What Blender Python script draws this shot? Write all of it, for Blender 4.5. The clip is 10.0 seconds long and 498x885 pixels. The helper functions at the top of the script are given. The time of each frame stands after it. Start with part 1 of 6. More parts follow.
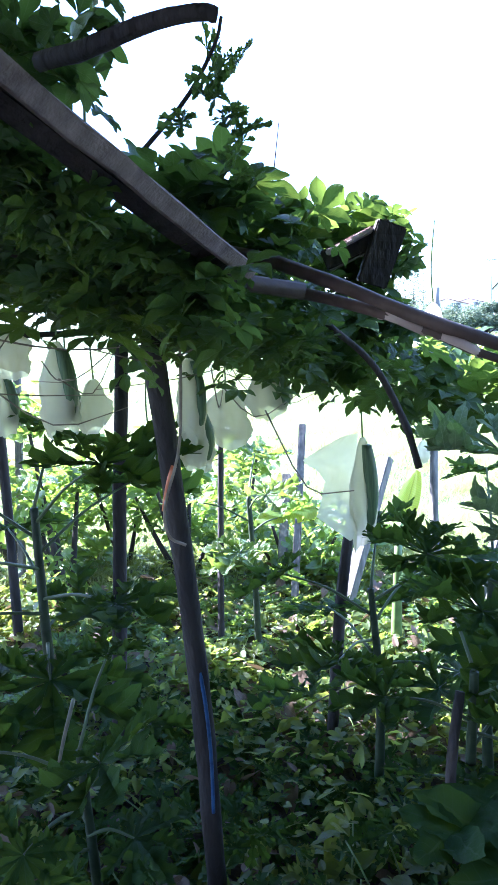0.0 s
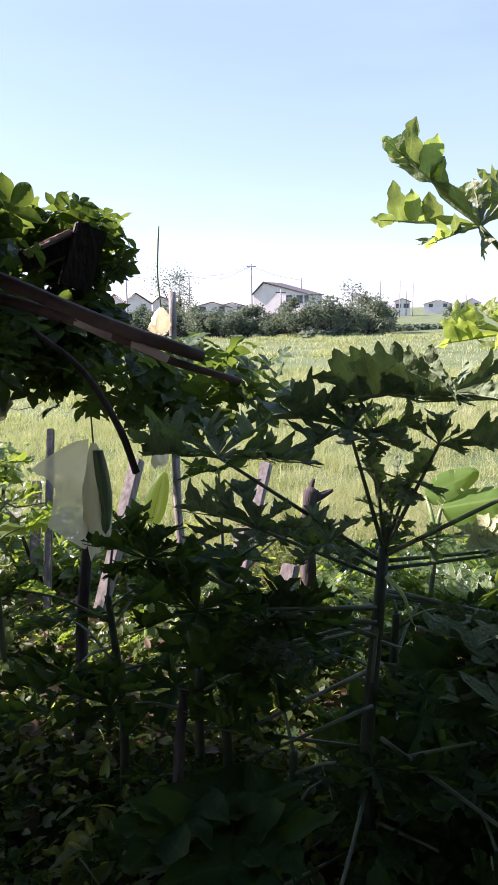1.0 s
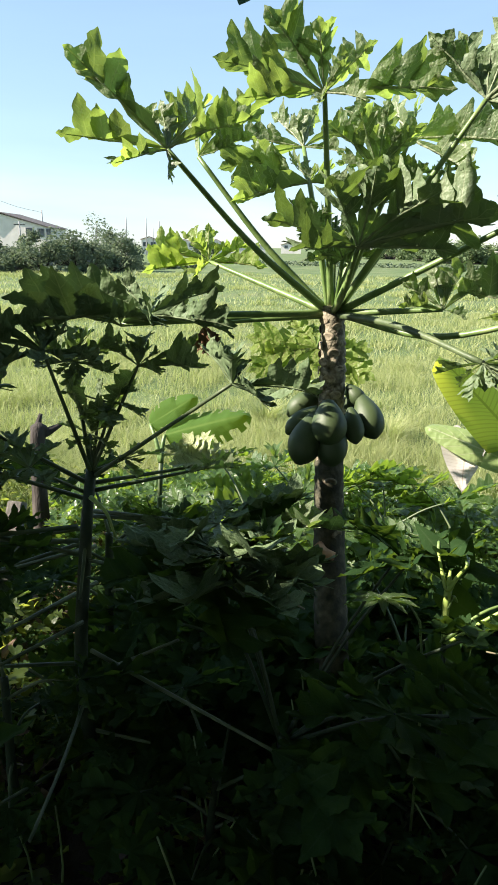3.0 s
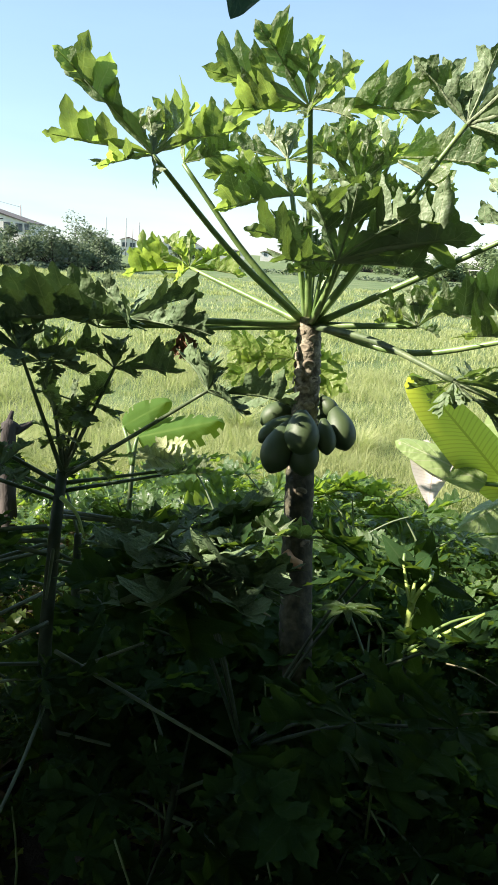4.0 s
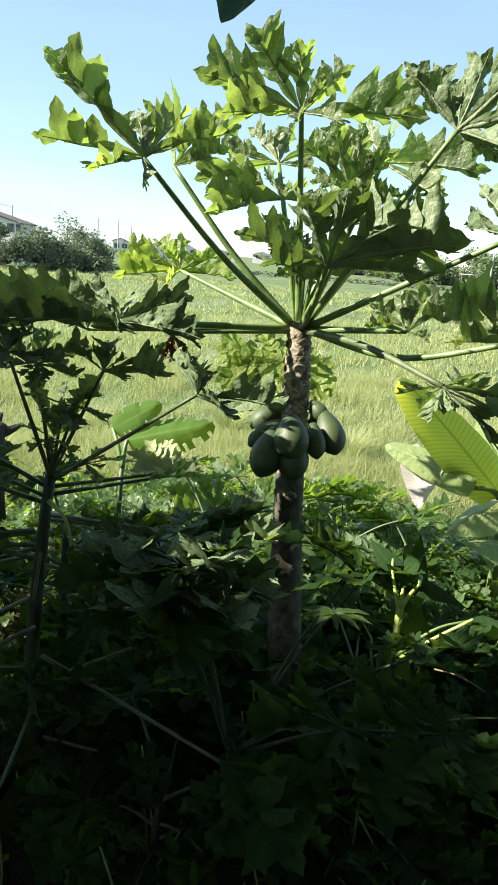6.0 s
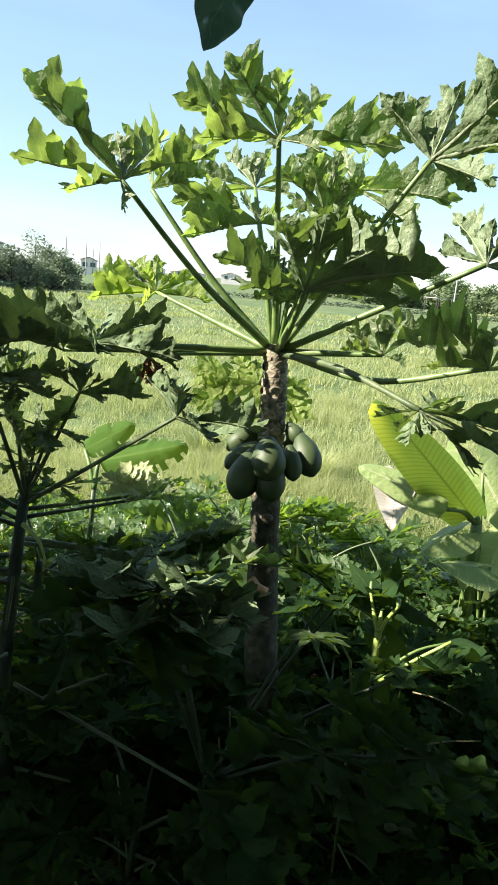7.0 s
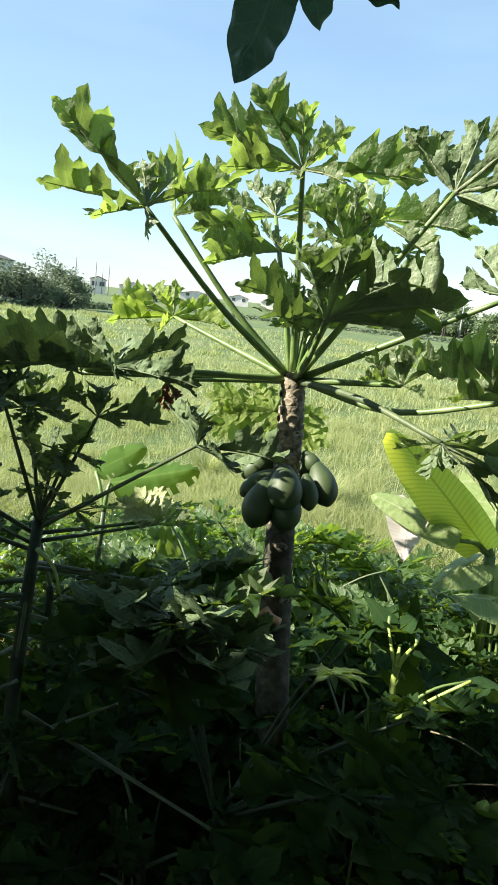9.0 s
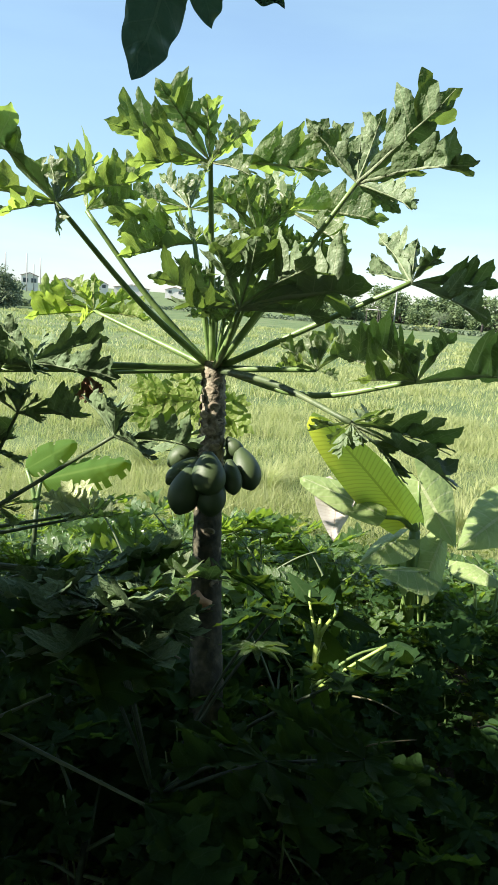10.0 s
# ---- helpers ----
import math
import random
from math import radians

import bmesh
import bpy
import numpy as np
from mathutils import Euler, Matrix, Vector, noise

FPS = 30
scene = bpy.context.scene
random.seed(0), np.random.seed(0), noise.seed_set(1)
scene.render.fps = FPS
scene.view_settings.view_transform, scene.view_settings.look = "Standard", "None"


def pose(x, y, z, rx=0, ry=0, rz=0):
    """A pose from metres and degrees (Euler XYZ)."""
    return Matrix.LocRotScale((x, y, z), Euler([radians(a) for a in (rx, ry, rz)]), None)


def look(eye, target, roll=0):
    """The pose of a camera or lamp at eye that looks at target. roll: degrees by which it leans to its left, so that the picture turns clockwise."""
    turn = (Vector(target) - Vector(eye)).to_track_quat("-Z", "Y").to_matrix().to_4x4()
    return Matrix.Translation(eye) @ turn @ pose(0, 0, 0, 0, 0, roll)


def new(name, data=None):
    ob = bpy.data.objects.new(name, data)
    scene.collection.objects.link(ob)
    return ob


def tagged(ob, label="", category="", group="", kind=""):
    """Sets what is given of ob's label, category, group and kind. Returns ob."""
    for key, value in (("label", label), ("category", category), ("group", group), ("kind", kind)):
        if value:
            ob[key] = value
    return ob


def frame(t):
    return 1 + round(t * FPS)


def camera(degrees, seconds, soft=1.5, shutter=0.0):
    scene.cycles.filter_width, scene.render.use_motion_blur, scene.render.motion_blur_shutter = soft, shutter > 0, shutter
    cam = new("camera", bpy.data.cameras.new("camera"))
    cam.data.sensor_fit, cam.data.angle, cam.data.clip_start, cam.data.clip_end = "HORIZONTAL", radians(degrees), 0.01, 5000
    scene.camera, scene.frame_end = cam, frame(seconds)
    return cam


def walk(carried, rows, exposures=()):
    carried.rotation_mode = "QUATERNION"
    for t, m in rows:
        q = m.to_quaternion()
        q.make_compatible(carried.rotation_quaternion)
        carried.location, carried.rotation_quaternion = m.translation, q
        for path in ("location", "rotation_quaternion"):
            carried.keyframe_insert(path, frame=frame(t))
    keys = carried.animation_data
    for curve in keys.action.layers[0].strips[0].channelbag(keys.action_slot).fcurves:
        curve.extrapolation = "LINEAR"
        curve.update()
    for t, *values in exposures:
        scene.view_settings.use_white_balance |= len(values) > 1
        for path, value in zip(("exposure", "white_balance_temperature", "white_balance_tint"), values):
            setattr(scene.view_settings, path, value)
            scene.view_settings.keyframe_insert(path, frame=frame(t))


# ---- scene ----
cam = camera(39.3, 10.0, soft=1.6)
PATH = [
    (0, (0.183, -0.014, 2.251), (0.096, 1.953, 1.896), -2.6),
    (0.5, (0.285, 0.006, 2.258), (0.54, 1.956, 1.896), -2.1),
    (1, (0.362, -0.008, 2.257), (0.911, 1.879, 1.884), -1.1),
    (1.5, (0.417, -0.041, 2.242), (1.169, 1.765, 1.826), -0.5),
    (2, (0.465, -0.071, 2.21), (1.391, 1.645, 1.762), -1.9),
    (2.5, (0.503, -0.111, 2.199), (1.575, 1.501, 1.696), -1.2),
    (3, (0.507, -0.129, 2.199), (1.656, 1.417, 1.66), 0.9),
    (4.5, (0.485, -0.146, 2.217), (1.71, 1.35, 1.707), 4.3),
    (5, (0.487, -0.151, 2.222), (1.719, 1.344, 1.726), 3.7),
    (6.5, (0.504, -0.128, 2.213), (1.756, 1.345, 1.702), 5.1),
    (7, (0.478, -0.112, 2.221), (1.79, 1.329, 1.77), 5.1),
    (7.5, (0.458, -0.078, 2.216), (1.803, 1.323, 1.741), 6.3),
    (8, (0.447, -0.054, 2.2), (1.755, 1.374, 1.703), 6.4),
    (8.5, (0.451, -0.06, 2.222), (1.763, 1.388, 1.796), 6.0),
    (9, (0.455, -0.062, 2.237), (1.762, 1.399, 1.844), 6.3),
    (9.5, (0.477, -0.111, 2.237), (1.852, 1.285, 1.834), 4.2),
    (10, (0.467, -0.171, 2.242), (1.889, 1.176, 1.84), 4.5),
]
EXPOSURES = [(0.0, 3.5, 5000, 36), (0.3, 3.2, 5200, 36), (0.6, 2.5, 5600, 38), (1.0, 1.65, 6200, 46), (1.5, 1.32, 6350, 42), (2.0, 1.27, 6400, 24), (2.5, 1.31, 6500, 16),
             (3.2, 1.49, 6600, 16), (4.5, 1.53, 6500, 15), (7.0, 1.54, 6550, 15), (8.5, 1.5, 6500, 14), (10.0, 1.43, 6420, 13)]
walk(cam, [(t, look(eye, target, roll)) for t, eye, target, roll in PATH], EXPOSURES)

# ---- light ----
SUN_AZ, SUN_EL = -60.0, 35.0
world = bpy.data.worlds.new("sky")
scene.world = world
world.use_nodes = True
wn, wl = world.node_tree.nodes, world.node_tree.links
sky = wn.new("ShaderNodeTexSky")
sky.sky_type, sky.sun_disc = "NISHITA", False
sky.sun_elevation, sky.sun_rotation = radians(SUN_EL), radians(SUN_AZ)
sky.air_density, sky.dust_density, sky.ozone_density = 1.0, 0.2, 2.5
# thin high haze, in faint bands
coord, stretch, wisps, haze = wn.new("ShaderNodeTexCoord"), wn.new("ShaderNodeMapping"), wn.new("ShaderNodeTexNoise"), wn.new("ShaderNodeMix")
stretch.inputs["Scale"].default_value = (2.0, 2.0, 11.0)
wisps.inputs["Scale"].default_value, wisps.inputs["Detail"].default_value = 1.6, 4.0
amount = wn.new("ShaderNodeMapRange")
amount.inputs[1].default_value, amount.inputs[2].default_value, amount.inputs[3].default_value, amount.inputs[4].default_value = 0.35, 0.7, 0.35, 0.6
haze.data_type = "RGBA"
haze.inputs[7].default_value = (2.2, 3.5, 4.3, 1)
wl.new(coord.outputs["Generated"], stretch.inputs[0])
wl.new(stretch.outputs[0], wisps.inputs["Vector"])
wl.new(wisps.outputs["Fac"], amount.inputs[0])
wl.new(amount.outputs[0], haze.inputs[0])
wl.new(sky.outputs[0], haze.inputs[6])
wl.new(haze.outputs[2], wn["Background"].inputs[0])
wn["Background"].inputs[1].default_value = 0.086
SUN_DIR = Vector((math.sin(radians(SUN_AZ)) * math.cos(radians(SUN_EL)), math.cos(radians(SUN_AZ)) * math.cos(radians(SUN_EL)), math.sin(radians(SUN_EL))))
sun = new("sun", bpy.data.lights.new("sun", "SUN"))
sun.data.energy, sun.data.angle, sun.data.color = 5.0, radians(0.53), (1.0, 0.93, 0.80)
sun.matrix_world = look(SUN_DIR * 60, (0, 0, 0))

# ---- materials ----
def mat(name):
    m = bpy.data.materials.new(name)
    m.use_nodes = True
    nt = m.node_tree
    return m, nt, nt.nodes["Principled BSDF"]


def node(nt, kind, **values):
    n = nt.nodes.new(kind)
    for key, value in values.items():
        n.inputs[key].default_value = value
    return n


def math_node(nt, op, a, b=None, clamp=False):
    n = nt.nodes.new("ShaderNodeMath")
    n.operation, n.use_clamp = op, clamp
    for i, v in enumerate((a, b)):
        if v is None:
            continue
        if isinstance(v, (int, float)):
            n.inputs[i].default_value = v
        else:
            nt.links.new(v, n.inputs[i])
    return n.outputs[0]


def mix_col(nt, f, a, b):
    n = nt.nodes.new("ShaderNodeMix")
    n.data_type = "RGBA"
    for sock, v in ((n.inputs[0], f), (n.inputs[6], a), (n.inputs[7], b)):
        if isinstance(v, (int, float)):
            sock.default_value = v
        elif isinstance(v, tuple):
            sock.default_value = (*v, 1)
        else:
            nt.links.new(v, sock)
    return n.outputs[2]


def noise_of(nt, scale, detail=3.0, coord="Object"):
    c = nt.nodes.new("ShaderNodeTexCoord")
    n = node(nt, "ShaderNodeTexNoise", Scale=scale, Detail=detail)
    nt.links.new(c.outputs[coord], n.inputs["Vector"])
    return n.outputs["Fac"]


def ramp(nt, f, *stops):
    n = nt.nodes.new("ShaderNodeValToRGB")
    nt.links.new(f, n.inputs[0])
    el = n.color_ramp.elements
    while len(el) < len(stops):
        el.new(0.5)
    for e, (p, c) in zip(el, stops):
        e.position, e.color = p, (*c, 1)
    return n.outputs[0]


def bumped(nt, bsdf, height, strength=0.4, distance=0.01):
    b = node(nt, "ShaderNodeBump", Strength=strength, Distance=distance)
    nt.links.new(height, b.inputs["Height"])
    nt.links.new(b.outputs[0], bsdf.inputs["Normal"])


def leaf_mat(name, dark, light, glow, vein, through_part=0.4, rough=0.42, ribs=7.0, slant=1.6, spread=0.5, blotch=0.5, rib_w=0.05, gloss=0.3, spot=9.0, pucker=60.0, relief=0.004, rib_line=0.10, vary=0.0, vein_glow=0.6):
    """A leaf: gloss and colour in front, light let through; veins by the blade's own coordinates."""
    m, nt, p = mat(name)
    uv = nt.nodes.new("ShaderNodeUVMap")
    sep = nt.nodes.new("ShaderNodeSeparateXYZ")
    nt.links.new(uv.outputs[0], sep.inputs[0])
    across = math_node(nt, "ABSOLUTE", sep.outputs[0])
    midrib = math_node(nt, "LESS_THAN", across, rib_w)
    wave = math_node(nt, "FRACT", math_node(nt, "SUBTRACT", math_node(nt, "MULTIPLY", sep.outputs[1], ribs), math_node(nt, "MULTIPLY", across, slant)))
    side = math_node(nt, "LESS_THAN", wave, rib_line)
    veins = math_node(nt, "MAXIMUM", midrib, math_node(nt, "MULTIPLY", side, 0.55))
    info, geo = nt.nodes.new("ShaderNodeObjectInfo"), nt.nodes.new("ShaderNodeNewGeometry")
    rnd = math_node(nt, "FRACT", math_node(nt, "ADD", info.outputs["Random"], geo.outputs["Random Per Island"]))
    spots = noise_of(nt, spot, 4.0)
    f = math_node(nt, "ADD", math_node(nt, "MULTIPLY", rnd, spread), math_node(nt, "MULTIPLY", spots, blotch), True)
    col = mix_col(nt, veins, mix_col(nt, f, dark, light), vein)
    nt.links.new(col, p.inputs["Base Color"])
    p.inputs["Roughness"].default_value = rough
    p.inputs["Specular IOR Level"].default_value = gloss
    height = math_node(nt, "ADD", math_node(nt, "MULTIPLY", veins, -0.6), noise_of(nt, pucker, 2.0))
    bumped(nt, p, height, 0.8, relief)
    t = nt.nodes.new("ShaderNodeBsdfTranslucent")
    # lobules dimmed at random, in place of shadows leaves throw on each other
    lobes = math_node(nt, "FRACT", math_node(nt, "MULTIPLY", rnd, 7.13))
    bright = mix_col(nt, math_node(nt, "MULTIPLY", lobes, vary), glow, tuple(0.22 * c for c in glow))
    tcol = mix_col(nt, math_node(nt, "MULTIPLY", veins, 0.6), mix_col(nt, f, mix_col(nt, 0.35, bright, (0.2 * glow[0], 0.4 * glow[1], glow[2])), bright), tuple(vein_glow * c for c in glow))
    nt.links.new(tcol, t.inputs[0])
    mx = nt.nodes.new("ShaderNodeMixShader")
    mx.inputs[0].default_value = through_part
    nt.links.new(p.outputs[0], mx.inputs[1])
    nt.links.new(t.outputs[0], mx.inputs[2])
    nt.links.new(mx.outputs[0], nt.nodes["Material Output"].inputs[0])
    return m


def plain_mat(name, stops, scale, rough=0.8, bump=0.4, bump_scale=None, dist=0.01, detail=5.0, metal=0.0, coord="Object", stretch=None):
    """A surface whose colour wanders between the given stops, with a fine relief."""
    m, nt, p = mat(name)
    c = nt.nodes.new("ShaderNodeTexCoord")
    mp = nt.nodes.new("ShaderNodeMapping")
    nt.links.new(c.outputs[coord], mp.inputs[0])
    if stretch:
        mp.inputs["Scale"].default_value = stretch
    n1, n2 = node(nt, "ShaderNodeTexNoise", Scale=scale, Detail=detail), node(nt, "ShaderNodeTexNoise", Scale=bump_scale or scale * 4, Detail=3.0)
    nt.links.new(mp.outputs[0], n1.inputs["Vector"])
    nt.links.new(mp.outputs[0], n2.inputs["Vector"])
    info = nt.nodes.new("ShaderNodeObjectInfo")
    f = math_node(nt, "ADD", n1.outputs["Fac"], math_node(nt, "MULTIPLY", math_node(nt, "SUBTRACT", info.outputs["Random"], 0.5), 0.12))
    nt.links.new(ramp(nt, f, *stops), p.inputs["Base Color"])
    p.inputs["Roughness"].default_value, p.inputs["Metallic"].default_value = rough, metal
    bumped(nt, p, n2.outputs["Fac"], bump, dist)
    return m


PAPAYA = leaf_mat("papaya_leaf", (0.06, 0.105, 0.052), (0.27, 0.33, 0.185), (0.62, 0.86, 0.13), (0.42, 0.46, 0.3), 0.4, 0.42, ribs=5.0, slant=0.8, blotch=0.9, spread=0.3, spot=18.0, gloss=0.45, pucker=34.0, relief=0.016, vary=0.85)
# next two: duller copies of the papaya leaf, for blades that lie in shade
SHADE_LEAF = leaf_mat("papaya_leaf_in_shade", (0.085, 0.145, 0.07), (0.19, 0.26, 0.13), (0.2, 0.34, 0.06), (0.2, 0.26, 0.14), 0.05, 0.55, ribs=5.0, slant=0.8, blotch=0.8, spread=0.3, spot=14.0, gloss=0.18, pucker=34.0, relief=0.012, vary=0.5)
HALF_SHADE_LEAF = leaf_mat("papaya_leaf_half_shade", (0.09, 0.15, 0.08), (0.22, 0.29, 0.155), (0.42, 0.64, 0.09), (0.28, 0.34, 0.2), 0.2, 0.5, ribs=5.0, slant=0.8, blotch=0.9, spread=0.3, spot=16.0, gloss=0.25, pucker=34.0, relief=0.014, vary=0.8)
# overhanging blade: shade and bluish sky reflection put into the leaf colour
OVERHEAD = leaf_mat("shade_tinted_papaya_leaf", (0.075, 0.16, 0.12), (0.12, 0.22, 0.17), (0.16, 0.34, 0.18), (0.16, 0.27, 0.21), 0.12, 0.42, ribs=7.0, slant=0.8, gloss=0.3)
YELLOWING = leaf_mat("papaya_leaf_yellowing", (0.12, 0.19, 0.045), (0.27, 0.34, 0.09), (0.58, 0.78, 0.1), (0.36, 0.37, 0.16), 0.4, 0.45, ribs=9.0, slant=1.1, blotch=0.9, spread=0.2, spot=12.0, pucker=34.0, relief=0.016)
# cream sun glare on one blade, put into its base colour
PAPAYA_GLARE = leaf_mat("papaya_leaf_sun_glare", (0.36, 0.42, 0.2), (0.5, 0.54, 0.3), (0.6, 0.7, 0.16), (0.2, 0.26, 0.1), 0.22, 0.4, ribs=9.0, slant=1.1)
# shade of the garden bed is put into this dark leaf colour
UNDER = leaf_mat("shade_dark_leaf", (0.013, 0.037, 0.012), (0.031, 0.07, 0.021), (0.26, 0.42, 0.035), (0.05, 0.09, 0.032), 0.22, 0.65, gloss=0.08)
VINE = leaf_mat("vine_leaf", (0.018, 0.048, 0.016), (0.045, 0.095, 0.028), (0.3, 0.46, 0.05), (0.08, 0.13, 0.05), 0.26, 0.5)
COVER = leaf_mat("ground_cover_leaf", (0.028, 0.055, 0.013), (0.09, 0.125, 0.034), (0.6, 0.68, 0.08), (0.1, 0.14, 0.05), 0.4, 0.4, gloss=0.2)
# paler copy of the bed's leaf, with sunlight put into its colour
EDGE = leaf_mat("sun_paled_leaf", (0.03, 0.075, 0.02), (0.085, 0.15, 0.04), (0.44, 0.64, 0.05), (0.15, 0.2, 0.08), 0.34, 0.3, gloss=0.6)
LITTER = leaf_mat("dry_litter", (0.07, 0.045, 0.025), (0.2, 0.14, 0.08), (0.3, 0.2, 0.08), (0.18, 0.12, 0.07), 0.15, 0.6)
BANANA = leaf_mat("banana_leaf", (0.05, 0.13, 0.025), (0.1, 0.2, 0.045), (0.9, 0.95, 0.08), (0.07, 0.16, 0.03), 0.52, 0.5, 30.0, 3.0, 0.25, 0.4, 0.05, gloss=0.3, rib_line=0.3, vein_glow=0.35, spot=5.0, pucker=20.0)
# copy of the banana leaf with the small plant's shade put into its colour
SHADED_BANANA = leaf_mat("shade_toned_banana_leaf", (0.04, 0.1, 0.022), (0.085, 0.16, 0.04), (0.6, 0.75, 0.07), (0.12, 0.2, 0.05), 0.34, 0.7, 30.0, 3.0, 0.25, 0.4, 0.05, gloss=0.05, rib_line=0.3, spot=5.0, pucker=20.0)
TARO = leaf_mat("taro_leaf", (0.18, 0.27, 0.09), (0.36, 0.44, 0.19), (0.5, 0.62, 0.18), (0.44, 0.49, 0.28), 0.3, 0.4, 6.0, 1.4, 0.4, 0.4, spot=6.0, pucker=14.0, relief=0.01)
FAR_LEAF = leaf_mat("far_leaf", (0.09, 0.12, 0.085), (0.19, 0.23, 0.15), (0.26, 0.34, 0.15), (0.1, 0.14, 0.08), 0.25, 0.8, gloss=0.05)
WOODS = leaf_mat("woods_leaf", (0.1, 0.145, 0.075), (0.2, 0.26, 0.13), (0.3, 0.4, 0.14), (0.12, 0.16, 0.09), 0.25, 0.8, gloss=0.05)
GRASS = leaf_mat("grass_blade", (0.075, 0.135, 0.035), (0.5, 0.52, 0.24), (0.55, 0.66, 0.18), (0.36, 0.38, 0.18), 0.36, 0.5, 0.0, 0.0, 0.8, 0.5, 0.12, spot=2.2)
STALK = plain_mat("green_stalk", ((0.3, (0.09, 0.16, 0.04)), (0.6, (0.17, 0.26, 0.08)), (0.8, (0.26, 0.32, 0.12))), 14, 0.4, 0.15, 60)
PALE_STEM = plain_mat("pale_dry_stem", ((0.3, (0.13, 0.115, 0.06)), (0.7, (0.27, 0.24, 0.14))), 20, 0.6, 0.3, 60)
SHOOT = plain_mat("fresh_shoot", ((0.3, (0.24, 0.36, 0.07)), (0.7, (0.42, 0.52, 0.14))), 14, 0.4, 0.2, 60)
# duller copy of the stalk green, with shade put into its colour
DULL_STALK = plain_mat("shade_dulled_stalk", ((0.3, (0.055, 0.085, 0.035)), (0.6, (0.1, 0.14, 0.06)), (0.8, (0.17, 0.2, 0.09))), 12, 0.5, 0.2, 60)
YOUNG_STEM = plain_mat("green_stem", ((0.3, (0.017, 0.032, 0.014)), (0.7, (0.042, 0.066, 0.026))), 18, 0.6, 0.3, 70)
TRUNK = plain_mat("papaya_bark", ((0.34, (0.032, 0.032, 0.018)), (0.52, (0.07, 0.066, 0.038)), (0.74, (0.15, 0.135, 0.085))), 26, 0.85, 0.6, 60, 0.008)
NECK = plain_mat("pale_papaya_bark", ((0.36, (0.09, 0.08, 0.05)), (0.5, (0.25, 0.22, 0.15)), (0.72, (0.42, 0.37, 0.27))), 34, 0.85, 0.9, 55, 0.012)
FRUIT = plain_mat("papaya_skin", ((0.3, (0.028, 0.05, 0.018)), (0.65, (0.062, 0.095, 0.035))), 8, 0.55, 0.2, 80, 0.003)
BARK = plain_mat("dark_bark", ((0.3, (0.02, 0.017, 0.015)), (0.6, (0.05, 0.041, 0.034)), (0.8, (0.1, 0.083, 0.07))), 10, 0.85, 0.9, 50, 0.012, stretch=(1, 1, 0.3))
TIMBER = plain_mat("weathered_timber", ((0.3, (0.13, 0.09, 0.075)), (0.6, (0.23, 0.17, 0.15)), (0.8, (0.34, 0.27, 0.24))), 6, 0.8, 0.5, 40, 0.006, stretch=(1, 6, 6))
GREY_WOOD = plain_mat("grey_stake_wood", ((0.3, (0.1, 0.095, 0.08)), (0.6, (0.21, 0.195, 0.165)), (0.8, (0.34, 0.32, 0.28))), 8, 0.85, 0.6, 40, 0.006, stretch=(4, 4, 1))
# bare wood raised to a pinkish white that stands for sunlight on it
SUNLIT_BARE = plain_mat("sunlit_bare_wood", ((0.3, (0.5, 0.36, 0.32)), (0.55, (0.72, 0.58, 0.53)), (0.8, (0.85, 0.76, 0.72))), 14, 0.7, 0.4, 60, 0.004)
BAMBOO = plain_mat("brown_pole", ((0.3, (0.05, 0.032, 0.026)), (0.55, (0.11, 0.07, 0.055)), (0.8, (0.24, 0.17, 0.14))), 7, 0.6, 0.5, 40, 0.006)
SCAR = plain_mat("leaf_scar_bark", ((0.3, (0.12, 0.1, 0.065)), (0.6, (0.34, 0.29, 0.2)), (0.8, (0.46, 0.4, 0.29))), 60, 0.85, 0.4, 90, 0.003)
TORN = plain_mat("torn_bark", ((0.3, (0.42, 0.2, 0.1)), (0.6, (0.62, 0.38, 0.22)), (0.8, (0.75, 0.6, 0.45))), 24, 0.85, 0.6, 60, 0.006)


# ---- shapes ----
def mesh_of(name, verts, faces, uvs=None, smooth=True):
    """A mesh from arrays; faces all have the same number of corners."""
    verts, faces = np.asarray(verts, np.float32), np.asarray(faces, np.int32)
    me = bpy.data.meshes.new(name)
    me.vertices.add(len(verts))
    me.vertices.foreach_set("co", verts.ravel())
    k = faces.shape[1]
    me.loops.add(faces.size)
    me.loops.foreach_set("vertex_index", faces.ravel())
    me.polygons.add(len(faces))
    me.polygons.foreach_set("loop_start", np.arange(0, faces.size, k, dtype=np.int32))
    if uvs is not None:
        layer = me.uv_layers.new(name="UVMap")
        layer.data.foreach_set("uv", np.asarray(uvs, np.float32)[faces.ravel()].ravel())
    me.polygons.foreach_set("use_smooth", np.full(len(faces), smooth))
    me.update(calc_edges=True)
    me.validate()
    return me


def put(name, me, material, parent=None, label=""):
    if not me.materials:
        me.materials.append(material)
    ob = new(name, me)
    if parent is not None:
        ob.parent = parent
    if label:
        ob["label"] = label
    return ob


def part(name, bm, material, parent=None, label="", smooth=True):
    me = bpy.data.meshes.new(name)
    bm.to_mesh(me)
    bm.free()
    me.polygons.foreach_set("use_smooth", np.full(len(me.polygons), smooth))
    return put(name, me, material, parent, label)


def thing(name, at, label, category, group="", kind=""):
    ob = new(name)
    ob.location = at
    ob.empty_display_size = 0.1
    return tagged(ob, label, category, group, kind)


